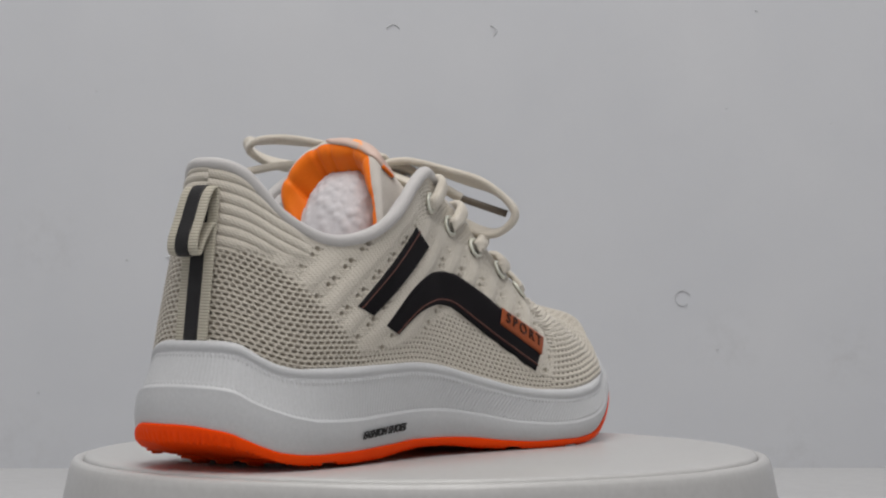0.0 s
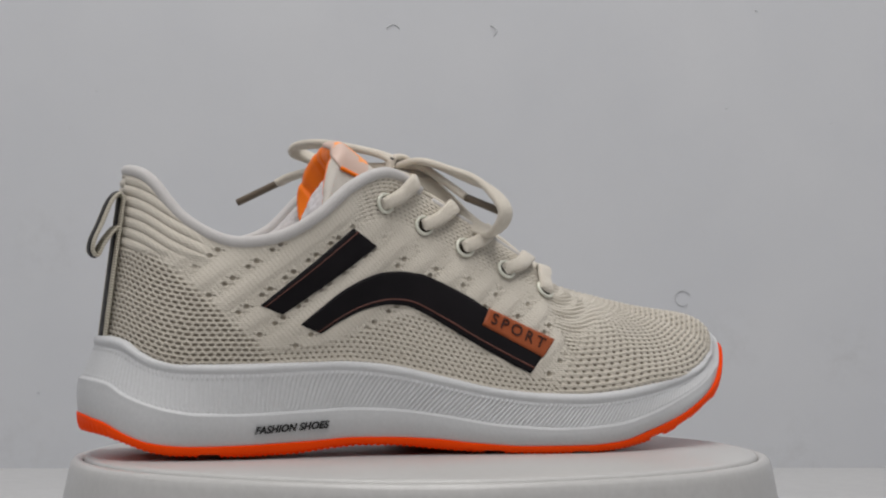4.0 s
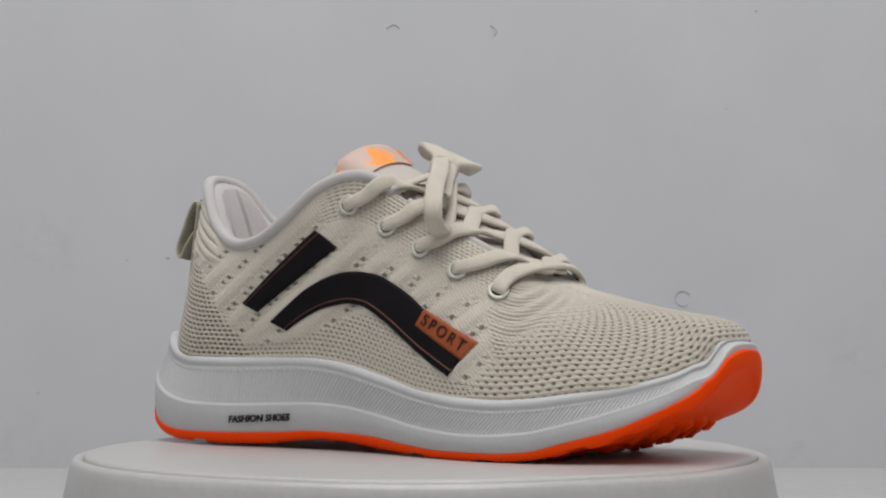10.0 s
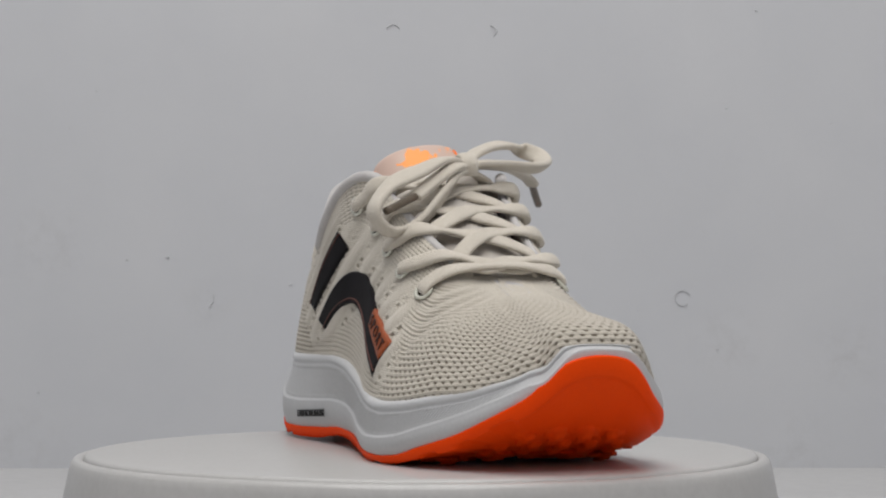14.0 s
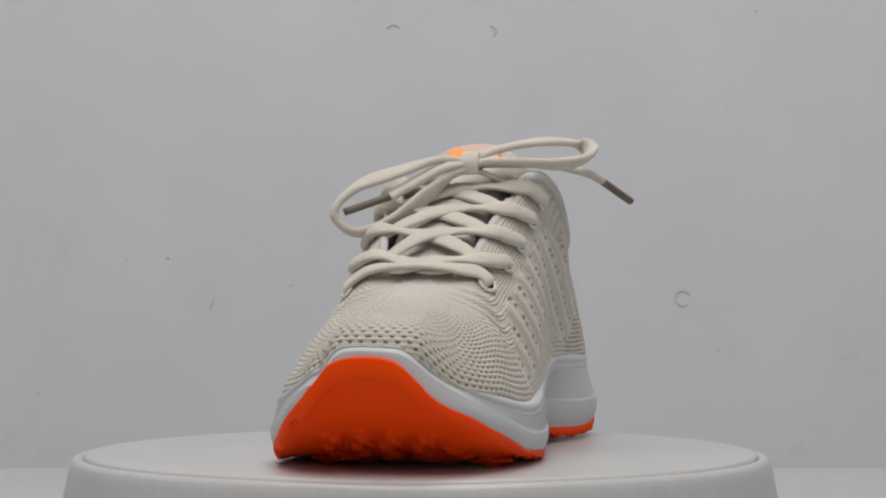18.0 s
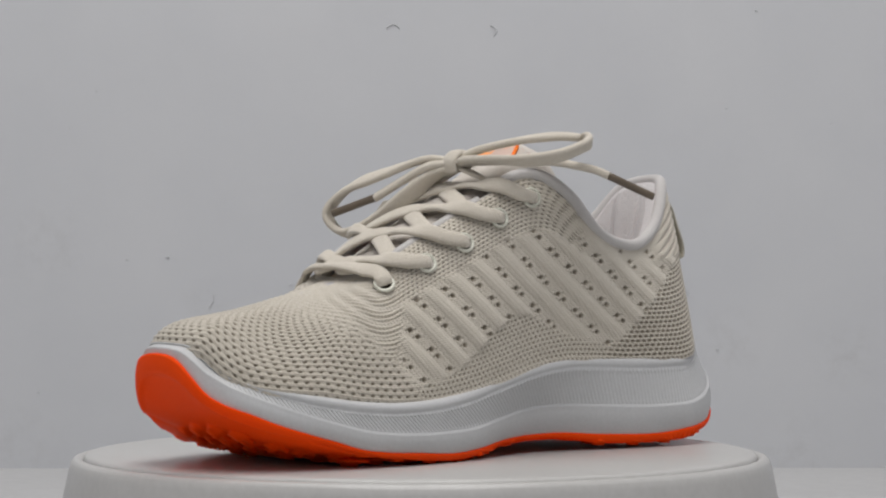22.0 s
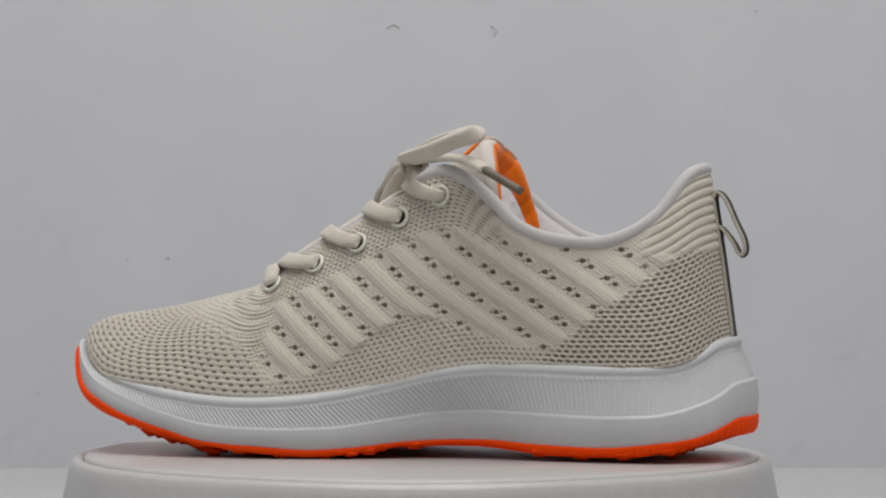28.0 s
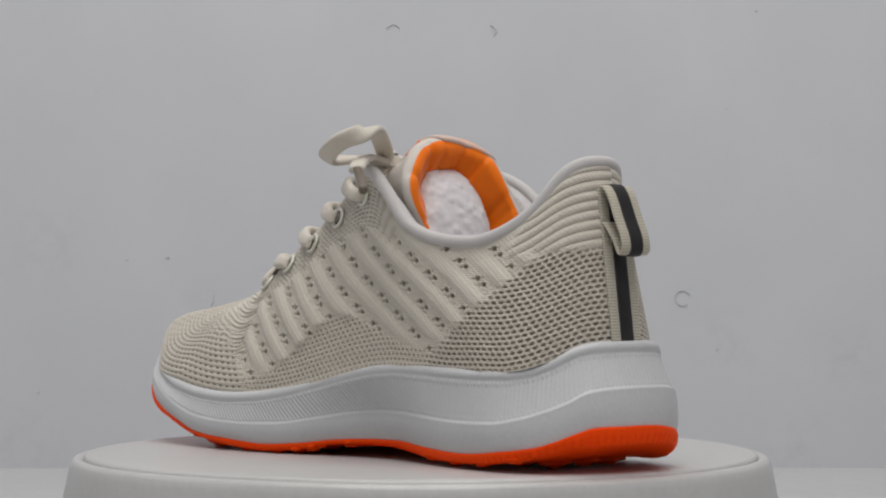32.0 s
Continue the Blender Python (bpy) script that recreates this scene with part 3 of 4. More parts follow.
def build_midsole():
    n = 2400
    o, nin, run = ring_of(n)
    if ((o + nin * .01)[0, 0]) > o[0, 0]:
        nin = -nin
    x = o[:, 0]
    zt, zr, zo = lip_z(x, o[:, 1]), ridge_z(x, o[:, 1]), red_z(x, o[:, 1])
    heel = soft(-x, .11, .012)
    toe = soft(x, .138, .003)
    under = .0020 * soft(-np.abs(x + .01), -.118, .006)
    levels = []
    for f in np.linspace(0, 1, 7):
        levels.append((zo - .001 + (zr - .0006 - zo + .001) * f, .0004 + under * (1 - f)**1.2 - .0007 * np.sin(np.pi * f) * (1 - toe)))
    levels.append((zr, .0004 + 0 * x))
    levels.append((zr + .0006, .0012 + 0 * x))
    tall = np.clip((zt - zr) / .0095, .1, 1)
    lo = zr + .0010 * tall
    hi = np.maximum(zt - .0046 * tall, lo + .0001)
    waist = np.exp(-((x + .035) / .055)**2) * np.where(o[:, 1] < 0, .0027, .0012)
    for f in np.linspace(0, 1, 24):
        d = .0014 + .0020 * f - waist * f + heel * (.0006 + .0036 * f)
        slope = .95 * soft(x, -.045, .02)
        ph = (run + slope * np.sign(o[:, 1]) * (hi - lo) * (f - .5)) / .00205
        rib = .00033 * np.sin(2 * np.pi * ph) * np.clip(np.sin(np.pi * f) * 2.5, 0, 1) * (1 - toe) * (.20 + .80 * soft(x, -.055, .018))
        dots = .00040 * (np.sin(2 * np.pi * run / .0022) > .1) * (abs(f - .04) < .04 or abs(f - .95) < .04) * (1 - toe)
        levels.append((lo + (hi - lo) * f, np.maximum(d + rib - dots, .0003)))
    for dz, d in ((-.0040, .0036), (-.0034, .0033), (-.0024, .0031), (-.0014, .0033), (-.0006, .0039), (-.0001, .0048), (.0002, .0060), (-.0002, .0075), (-.0014, .0095), (-.004, .013)):
        levels.append((zt + dz * np.where(dz > -.0013, 1, tall), d - waist + .0040 * heel))
    cut = waist_in(x, o[:, 1])
    levels = [(z, d + cut * .0080 * max(1 - k / 32, 0)) for k, (z, d) in enumerate(levels)]
    pts = np.stack([np.stack([o[:, 0] + nin[:, 0] * (d + .0010 * toe), o[:, 1] + nin[:, 1] * (d + .0010 * toe), z], 1) for z, d in levels], 1)
    return grid_mesh("midsole", pts, M["foam"], wrap_u=True, flip=False)


def build_outsole():
    n = 1600
    o, nin, run = ring_of(n)
    if ((o + nin * .01)[0, 0]) > o[0, 0]:
        nin = -nin
    x = o[:, 0]
    zo, zb = red_z(x, o[:, 1]), bottom_z(x, o[:, 1])
    zb = np.minimum(zb, zo - .0026)
    o = o + nin * (.0080 * waist_in(x, o[:, 1]))[:, None]
    rows = [np.stack([o[:, 0] + nin[:, 0] * .004, o[:, 1] + nin[:, 1] * .004, zo - .0006], 1)]
    for f in np.linspace(0, 1, 9):
        z = zo - .0008 + (zb - zo + .0008) * f
        d = .0020 * soft(-np.abs(x + .01), -.118, .006) - .0004 + .0016 * f**3
        d = d + .0006 * (np.sin(2 * np.pi * run / .0034) > .2) * soft(-x, .100, .003) * soft(f, .42, .03) * (o[:, 1] > -.025)
        rows.append(np.stack([o[:, 0] + nin[:, 0] * d, o[:, 1] + nin[:, 1] * d, z], 1))
    teeth = .0005 * (np.sin(2 * np.pi * run / .0028) > 0) * (x < .095) * (o[:, 1] < .02)
    rows[-1][:, 2] += teeth
    notch = np.zeros(n)
    for at, deep in ((-.104, 1), (.021, 1), (.060, 1), (.100, 1), (.117, .5), (.134, .6)):
        notch = np.maximum(notch, deep * np.exp(-(((x - at) / .0040)**6)) * (o[:, 1] < 0))
    rows[-1][:, 2] += .0024 * notch
    rows[-2][:, 2] += .0012 * notch
    spine = np.stack([np.clip(x, -.105, .105), .004 * np.clip(x / .1, 0, 1)], 1)
    for k, f in enumerate((.05, .09, .3, .6, 1.0)):
        xy = o + (spine - o) * f
        g = (0, .25, .8, 1, 1)[k]
        rows.append(np.stack([xy[:, 0], xy[:, 1], (zb + teeth + .0024 * notch) * (1 - g) + UNDER(xy[:, 0]) * g], 1))
    return grid_mesh("outsole", np.stack(rows, 1), M["rubber"], wrap_u=True, flip=True)


part("midsole", build_midsole(), shoe, "white moulded foam midsole with a ribbed band")
outsole = part("outsole", build_outsole(), shoe, "orange rubber outsole with a toothed edge")


def lug_mesh():
    bm = box_bm(-.5, -.5, -.5, .5, .5, .5)
    bmesh.ops.bevel(bm, geom=bm.edges, offset=.32, segments=3, affect="EDGES")
    return bm_mesh("lug", bm, M["rubber"], True)


LUG = lug_mesh()


def add_lug(x, y, z, sx, sy, sz, turn=0.0, tilt=0.0):
    lug = new("lug", LUG)
    lug.parent = outsole
    pitch = math.atan2(float(UNDER(x + .006)) - float(UNDER(x - .006)), .012)
    lug.matrix_local = Matrix.Translation((x, y, z)) @ Euler((0, -pitch - tilt, turn)).to_matrix().to_4x4() @ Matrix.Diagonal((sx, sy, sz, 1))


for i, lx in enumerate(np.arange(-.118, .095, .0152)):
    if -.066 < lx < .004:
        continue
    wide = .036 - .006 * (lx < -.1)
    for j in range(-2, 3):
        yy = j * wide * .48 + .002 + .003 * (i % 2)
        if abs(j) == 2 and (lx > .085 or lx < -.05):
            continue
        edge = (abs(j) / 2)**2 * (float(RED_BOTTOM(lx)) - float(UNDER(lx)))
        add_lug(lx + .002 * (j % 2), yy, max(float(UNDER(lx)) + .8 * edge + .0002, .0024), .0118, .0165, .0046, .25 * j)
# a row of lugs along the inner edge
_side = even(spline(OUTLINE, 4000, True), 2000, True)
_side = _side[_side[:, 1] > 0]
_side = _side[np.argsort(_side[:, 0])]
for lx in np.arange(-.118, .118, .0182):
    if -.046 < lx < -.016:
        continue
    slope = math.atan2(float(np.interp(lx + .006, _side[:, 0], _side[:, 1]) - np.interp(lx - .006, _side[:, 0], _side[:, 1])), .012)
    add_lug(lx, float(np.interp(lx, _side[:, 0], _side[:, 1])) - .0058 - .0080 * float(waist_in(lx, .04)), max(float(bottom_z(lx, .05)) + .0010, .0022), .0142, .0072, .0042, slope)
# rounded lobes in rows under the toe
for row, (lx, count, gap) in enumerate(((.0930, 6, .0128), (.1045, 5, .0132), (.1155, 5, .0126), (.1258, 4, .0122))):
    for j in range(count):
        off = j - (count - 1) / 2
        back = .0015 * abs(off)**1.5
        add_lug(lx - back, off * gap + .0070 - .0005 * row, float(UNDER(lx - back)) + .0018 + .0003 * abs(off), .0140, gap * .94, .0071, -.10 * off, .30)


# ---- collar ----
def top_between(x_from):
    """The collar's edge from the inner throat corner round the heel to the outer one."""
    idx = np.where(T_XYZ[:, 0] < x_from)[0]
    return T_XYZ[idx[0]:idx[-1] + 1]


_edge = even(top_between(-.0050), 260)
_up = _edge * np.array([1, 1, 0]) - np.stack([np.clip(_edge[:, 0], -.095, 0), 0 * _edge[:, 0], 0 * _edge[:, 0]], 1)
_up /= np.linalg.norm(_up, axis=1)[:, None]
part("collar_binding", sweep("collar_binding", _edge - _up * .0014 + np.array([0, 0, .0002]), .0052, .0054, M["binding"], up=_up, sides=18, power=2.2), shoe, "smooth pale grey padded collar binding")
for s in (1, -1):
    _ti = np.where((T_XYZ[:, 0] >= .0010) & (T_XYZ[:, 0] < .049) & (T_XYZ[:, 1] * s > 0))[0]
    part("throat_piping", sweep("throat_piping", even(T_XYZ[_ti] - np.array([0, s * .0016, .0004]), 90), .0040, .0034, M["binding"], up=UPN[_ti[np.linspace(0, len(_ti) - 1, 90).astype(int)], -4], sides=8), shoe, "thin pale piping along the lace opening")


# ---- tongue ----
_tc = spline([(.064, .0695), (.036, .0905), (.010, .1075), (-.010, .1195), (-.0228, .1285), (-.0325, .1361)], 200)


def tongue_at(a, b, lift=0.0):
    """The tongue's outer face: a across (-1 outer side, 1 inner side), b from the toe end to the free end."""
    a, b = np.broadcast_arrays(np.asarray(a, float), np.asarray(b, float))

    def raw(a, b):
        t = np.linspace(0, 1, 200)
        cx, cz = np.interp(b, t, _tc[:, 0]), np.interp(b, t, _tc[:, 1])
        w = .0190 + .0075 * b - .0030 * b**4
        wide = 1.45 + .05 * b
        th = wide * a
        w = w + b**3 * np.where(a < 0, .0100, .0047)
        y = .003 + .003 * b**3 + w * np.sin(th) * (1 + .38 * b**2 * np.cos(th)**2)
        y = y + b**3 * (.0022 * soft(a, .60, .06) - .016 * soft(a, .92, .10) + .0030 * soft(-a, .45, .06) - .0035 * soft(-a, .80, .08))
        arch = (1 - np.cos(th)) / .9 * (1 - .7 * np.exp(-((a - .35) / .3)**2) * np.minimum(1, 16 * (1 - b)**2))
        return np.stack([cx - .0135 * b**2 * np.sin(th)**2 * np.where(a < 0, 1.22, .74), y, cz - (.007 + .0318 * b**2) * arch], -1)
    p = raw(a, b)
    da, db = raw(a + 1e-3, b) - raw(a - 1e-3, b), raw(a, b + 1e-3) - raw(a, b - 1e-3)
    n = np.cross(da, db)
    n /= np.linalg.norm(n, axis=-1, keepdims=True)
    th = (1.45 + .05 * b) * a
    n = np.where((n[..., 1:2] * np.sin(th)[..., None] + n[..., 2:3] * np.cos(th)[..., None]) < 0, -n, n)
    return p + n * lift, n


def tongue_roll(a, ang, out=0.0):
    """The rounded free end: ang from the outer face (0) to the inner one (pi)."""
    E, N = tongue_at(a, 1.0)
    T = np.array([-.80, 0, .60]) - N * (N @ np.array([-.80, 0, .60]))[..., None]
    T /= np.linalg.norm(T, axis=-1, keepdims=True)
    thick = np.where(a < 0, .0098 - .0050 * np.clip(np.abs(a), 0, 1.2)**1.3, .0098 - .0042 * np.clip(np.abs(a), 0, 1)**1.5)[..., None]
    crease = -.0012 * np.exp(-((a - .22) / .03)**2) - .0011 * np.exp(-((a + .18) / .022)**2) - .0009 * np.exp(-((a + .75) / .03)**2) - .0006 * np.exp(-((a - .62) / .03)**2) + .0004 * np.sin(a * 11 + 1) - .0007 * np.clip(np.sin(a * 23 + 2 * np.sin(a * 5)), 0, 1)**4
    crease = (crease * np.sin(np.clip(ang - .6, 0, 2.4) / 2.4 * np.pi / 2))[..., None]
    r = thick / 2 + out + crease
    ang = np.asarray(ang)[..., None] if np.ndim(ang) else ang
    return E - N * (thick / 2 - r * np.cos(ang)) + T * r * np.sin(ang) * .95, N, T, thick


def build_tongue():
    aa, bb = np.meshgrid(np.linspace(-1.4, 1.3, 81), np.linspace(0, 1, 81), indexing="ij")
    P, N = tongue_at(aa, bb)
    fuzz = .0005 * np.sin(aa * 90) * np.sin(bb * 150)
    tongue = part("tongue", grid_mesh("tongue", P + N * fuzz[..., None], M["tongue_mesh"]), shoe, "white mesh tongue with a peach printed patch")
    # rolled orange lining of the free end
    a = np.linspace(-1.5, 1.3, 181)
    rows = [tongue_roll(a, g)[0] for g in np.linspace(0, np.pi, 17)]
    E, N, T, thick = tongue_roll(a, math.pi)
    for d in (.004, .009, .015, .021):
        rows.append(E - T * d - N * .22 * d)
    part("edge", grid_mesh("tongue_edge", np.stack(rows[:9], 1), M["tongue_mesh"]), tongue, "fuzzy white mesh edge")
    part("lining", grid_mesh("tongue_lining", np.stack(rows[8:], 1), M["orange_cloth"]), tongue, "bright orange satin lining rolled over the edge")
    # film patch, folded over the top of the free end, wider towards the toe
    b = np.linspace(.80, 1.0, 37)
    outer, inner = -.50 - .20 * (1 - b), .17 + .70 * (1 - b)
    f = np.linspace(0, 1, 41)[:, None]
    P, N = tongue_at(outer * (1 - f) + inner * f, np.broadcast_to(b, (41, 37)), .0010)
    a = (outer[-1] * (1 - f) + inner[-1] * f)[:, 0]
    fold = 1.65 * np.clip(1 - (np.abs(2 * f[:, 0] - 1))**6, .03, 1)
    over = [tongue_roll(a, fold * k / 5, .0010)[0] for k in range(1, 6)] + [tongue_roll(a, fold * 1.03, .0)[0]]
    P = np.concatenate([P] + [o[:, None] for o in over], 1)
    part("patch", grid_mesh("patch", P, M["patch"]), tongue, "peach film patch with a torn orange print")
    for line in (outer, inner):
        p, n = tongue_at(line[8:], b[8:], .0008)
        part("trim", sweep("trim", p, .0018, .0016, M["orange_cloth"], up=n, sides=8), tongue, "thin orange stitched edge")


build_tongue()


# ---- eyelets ----
EYE_OUTER = [(-.0240, .1090), (-.0052, .0994), (.0135, .0898), (.0328, .0801), (.0520, .0710)]
EYE_INNER = [(-.0210, .1115), (-.0030, .1023), (.0157, .0915), (.0352, .0827), (.0552, .0740)]


def eyelet_mesh():
    a = np.linspace(0, 2 * np.pi, 32, endpoint=False)
    t = np.linspace(0, 2 * np.pi, 10, endpoint=False)
    R = .0038 + .00085 * np.cos(t)[None, :]
    pts = np.stack([R * np.cos(a)[:, None], R * np.sin(a)[:, None], np.broadcast_to(.00075 * np.sin(t)[None, :], (32, 10))], -1)
    return grid_mesh("eyelet", pts, M["ring"], wrap_u=True, wrap_v=True)


def disc_mesh(r, mat):
    a = np.linspace(0, 2 * np.pi, 24, endpoint=False)
    v = [(0, 0, -.0004)] + [(r * math.cos(t), r * math.sin(t), 0) for t in a]
    return mesh_of("hollow_shade", v, [(0, 1 + i, 1 + (i + 1) % 24) for i in range(24)], mat)


# the upper isn't pierced: a dark disc paints the shade inside each eyelet
EYELET, EYE_SHADE = eyelet_mesh(), disc_mesh(.0034, M["dark"])


def frame_on(p, n):
    n = Vector(n).normalized()
    side = Vector((1, 0, 0)) - n * n.x
    side.normalize()
    m = Matrix((side, n.cross(side), n)).transposed().to_4x4()
    return Matrix.Translation(Vector(p)) @ m


HOLES = {}
for inner, spots in ((False, EYE_OUTER), (True, EYE_INNER)):
    for i, (x, z) in enumerate(spots):
        p, n = on_upper(x, z, inner, .0006)
        HOLES[inner, i] = (p, n)
        e = part("eyelet", EYELET, shoe, "cream enamelled metal eyelet" if i == 0 else "")
        e.matrix_local = frame_on(p, n)
        part("hollow_shade", EYE_SHADE, e)


# ---- laces ----
LACE_W, LACE_T = .0074, .0026


def b_at(x):
    return float(np.interp(-x, -_tc[:, 0], np.linspace(0, 1, 200)))


def lace_path(knots, ups, n=70):
    return even(spline(knots, 200), n), spline(ups, n)


def throat_edge(inner, x):
    """The point of the throat's rim at x."""
    s = 1 if inner else -1
    near = T_XYZ[(T_XYZ[:, 1] * s > 0) & (T_XYZ[:, 0] > -.016)]
    near = near[np.argsort(near[:, 0])]
    return np.array([np.interp(x, near[:, 0], near[:, c]) for c in range(3)])


def strand(inner, i, over):
    """One lace from an eyelet over the rim and across the tongue, tucked under the other side's rim."""
    p, n = HOLES[inner, i]
    s = 1 if inner else -1
    e = throat_edge(inner, p[0] + .0152)
    m, mn = on_upper(p[0] + .0076, p[2] * .55 + e[2] * .45, inner, .0022)
    tip = np.array([0, 0, .80]) + n * .6
    c = (throat_edge(True, p[0] + .0225) + throat_edge(False, p[0] + .0225)) / 2
    far = throat_edge(not inner, min(p[0] + .0320, .0545))
    k = [p - n * .003, p + n * .0009, m, e + tip * .0026, c + np.array([-.0030, s * .007, .0044 + .0020 * over]), c + np.array([.0030, -s * .005, .0020 + .0016 * over]),
         far + np.array([0, s * .004, .0012]), far + np.array([.001, -s * .002, -.008])]
    u = [n, n, mn, tip, (.6, s * .1, .8), (.6, 0, .8), (.5, -s * .3, .8), (.2, -s * .6, .8)]
    path, up = lace_path(k, u)
    return part("lace", sweep("lace", path, np.interp(np.arange(70), [0, 6, 14, 26], [.0048, .0058, .0068, LACE_W]), np.interp(np.arange(70), [0, 12, 26], [.0044, .0042, LACE_T]), M["lace"], up=up, sides=18, power=2.8), shoe)


def build_laces():
    for i in (3, 2, 1, 0):
        strand(False, i, False)
        strand(True, i, True)
    # the lowest lace lies straight across
    p, n = HOLES[False, 4]
    q, m = HOLES[True, 4]
    a, b = throat_edge(False, .0535), throat_edge(True, .0545)
    mid = np.array([.0605, .004, max(a[2], b[2]) + .0022])
    k = [p - n * .003, p + n * .0012, (p + a) / 2 + n * .0032, a + n * .0024 + np.array([.0030, 0, -.0006]), mid + np.array([0, -.009, -.0004]), mid, mid + np.array([0, .009, -.0004]),
         b + m * .0024 + np.array([.0030, 0, -.0006]), (q + b) / 2 + m * .0032, q + m * .0012, q - m * .003]
    u = [n, n, n, n + np.array([0, 0, .5]), (.2, 0, 1), (.2, 0, 1), (.2, 0, 1), m + np.array([0, 0, .5]), m, m, m]
    path, up = lace_path(k, u)
    part("lace", sweep("lace", path, .0072, LACE_T, M["lace"], up=up, power=2.8), shoe, "flat cream woven lace")
    knot = np.array((-.0030, .0105, .1270))
    for inner in (False, True):
        s = 1 if inner else -1
        k = [tongue_at(s * .95, b_at(-.018), .0)[0], tongue_at(s * .75, b_at(-.014), .003)[0], tongue_at(s * .45, b_at(-.008), .0045)[0], knot + np.array([0, s * .001, -.002])]
        path, up = lace_path(k, [(0, s * .5, .8), (0, s * .3, 1), (0, 0, 1), (0, 0, 1)])
        part("lace", sweep("lace", path, LACE_W, LACE_T, M["lace"], up=up), shoe)
    part("knot", sweep("knot", even(spline([knot + np.array(v) for v in ((.0045, 0, -.0045), (.0055, 0, .0005), (.002, 0, .0042), (-.003, 0, .0035), (-.0045, 0, -.002))], 60), 24),
                       .0085, .0032, M["lace"], up=np.array([(.5, 0, .9)]), sides=12), shoe, "tight lace knot over the tongue")

    def band(name, offs, ups, label="", wide=.0080):
        path, up = lace_path([np.array(o) for o in offs], [np.array(v, float) for v in ups], 110)
        return part(name, sweep(name, path, wide, .0035, M["lace"], up=up, sides=18, power=3.0), shoe, label)

    K = knot
    band("bow_loop", [K, (.004, -.002, .1290), (.014, -.018, .1235), (.0225, -.034, .1170), (.0275, -.0430, .1080), (.0275, -.0425, .1015), (.0250, -.0340, .0965),
                      (.0200, -.0200, .1010), (.012, -.006, .1130), (.004, .003, .1220), K + np.array([0, 0, -.002])],
         [(0.2, -.3, 1), (.2, -.3, 1), (.5, -.2, .8), (.7, -.3, .5), (.5, -.8, .1), (.3, -.6, -.6), (.3, .2, -.9), (.5, .5, -.6), (.6, .4, -.5), (.4, .2, -.8), (0, 0, -1)],
         "drooping cream bow loop")
    band("bow_loop", [K, (-.008, .016, .1322), (-.022, .030, .1368), (-.034, .043, .1385), (-.0400, .0530, .1368), (-.0325, .0590, .1335), (-.0205, .0565, .1290),
                      (-.0100, .0470, .1270), (-.0040, .0290, .1280), (-.002, .017, .1280), K + np.array([0, 0, -.002])],
         [(0, -.2, 1), (.2, -.2, 1), (.3, -.2, .9), (.2, .2, 1), (-.3, .6, .6), (-.3, .7, -.6), (.2, .6, -.9), (.3, .5, -.9), (.2, .2, -1), (0, 0, -1), (0, 0, -1)],
         "raised cream bow loop")
    t1 = band("lace_end", [K, (.006, .002, .1260), (.0120, -.010, .1195), (.0183, -.0214, .1122)], [(.4, 0, .9)] * 4, wide=.0068)
    path = even(np.array([(.0180, -.0208, .1125), (.0236, -.030, .1088), (.0290, -.0387, .1053)]), 12)
    part("aglet", sweep("aglet", path, .0036, .0034, M["aglet"], sides=10), t1, "brown plastic lace tip")
    t2 = band("lace_end", [K, (-.012, .024, .1275), (-.028, .042, .1272), (-.040, .0555, .1240), (-.0455, .0612, .1210)], [(0, .1, 1)] * 5, wide=.0066)
    path = even(np.array([(-.0450, .0606, .1213), (-.054, .066, .1165), (-.0625, .0715, .1119)]), 12)
    part("aglet", sweep("aglet", path, .0036, .0034, M["aglet"], sides=10), t2, "brown plastic lace tip")


build_laces()


# ---- heel tape and pull loop ----
def build_heel():
    z = np.linspace(.0512, .1120, 60)
    mid = HEEL
    cols = UP[mid - 6:mid + 6].mean(0)
    x = np.interp(z, cols[:, 2], cols[:, 0])
    path = np.stack([x - .0005, 0 * z + .0006, z], 1)
    up = np.tile((-1.0, 0, .05), (60, 1))
    tape = part("heel_tape", sweep("heel_tape", path, .0165, .0014, M["tape"], up=up, sides=16, power=5), shoe, "ribbed beige heel tape with a charcoal stripe")
    part("stripe", sweep("heel_stripe", path + np.array([-.0006, 0, 0]), .0072, .0012, M["tape_dark"], up=up, sides=12, power=5), tape, "charcoal centre stripe")
    k = [(-.1325, 0, .1100), (-.1342, 0, .1130), (-.1378, 0, .1095), (-.1420, 0, .1000), (-.1452, 0, .0930), (-.1458, 0, .0882), (-.1437, 0, .0864), (-.1410, 0, .0915), (-.1368, 0, .0970), (-.1346, 0, .0985), (-.1340, 0, .0960)]
    path = even(spline(k, 200), 70) + np.array([0, .0006, 0])
    t = np.gradient(path, axis=0)
    up = np.stack([-t[:, 2], 0 * t[:, 0], t[:, 0]], 1)
    up /= np.linalg.norm(up, axis=1)[:, None]
    loop = part("pull_loop", sweep("pull_loop", path, .0158, .0014, M["tape"], up=up, sides=16, power=5), shoe, "folded beige pull loop at the heel")
    outer = path[:46] + up[:46] * (.0006 if up[20, 0] < 0 else -.0006)
    part("stripe", sweep("loop_stripe", outer, .0070, .0012, M["tape_dark"], up=up[:46], sides=12, power=5), loop, "charcoal centre stripe")


build_heel()


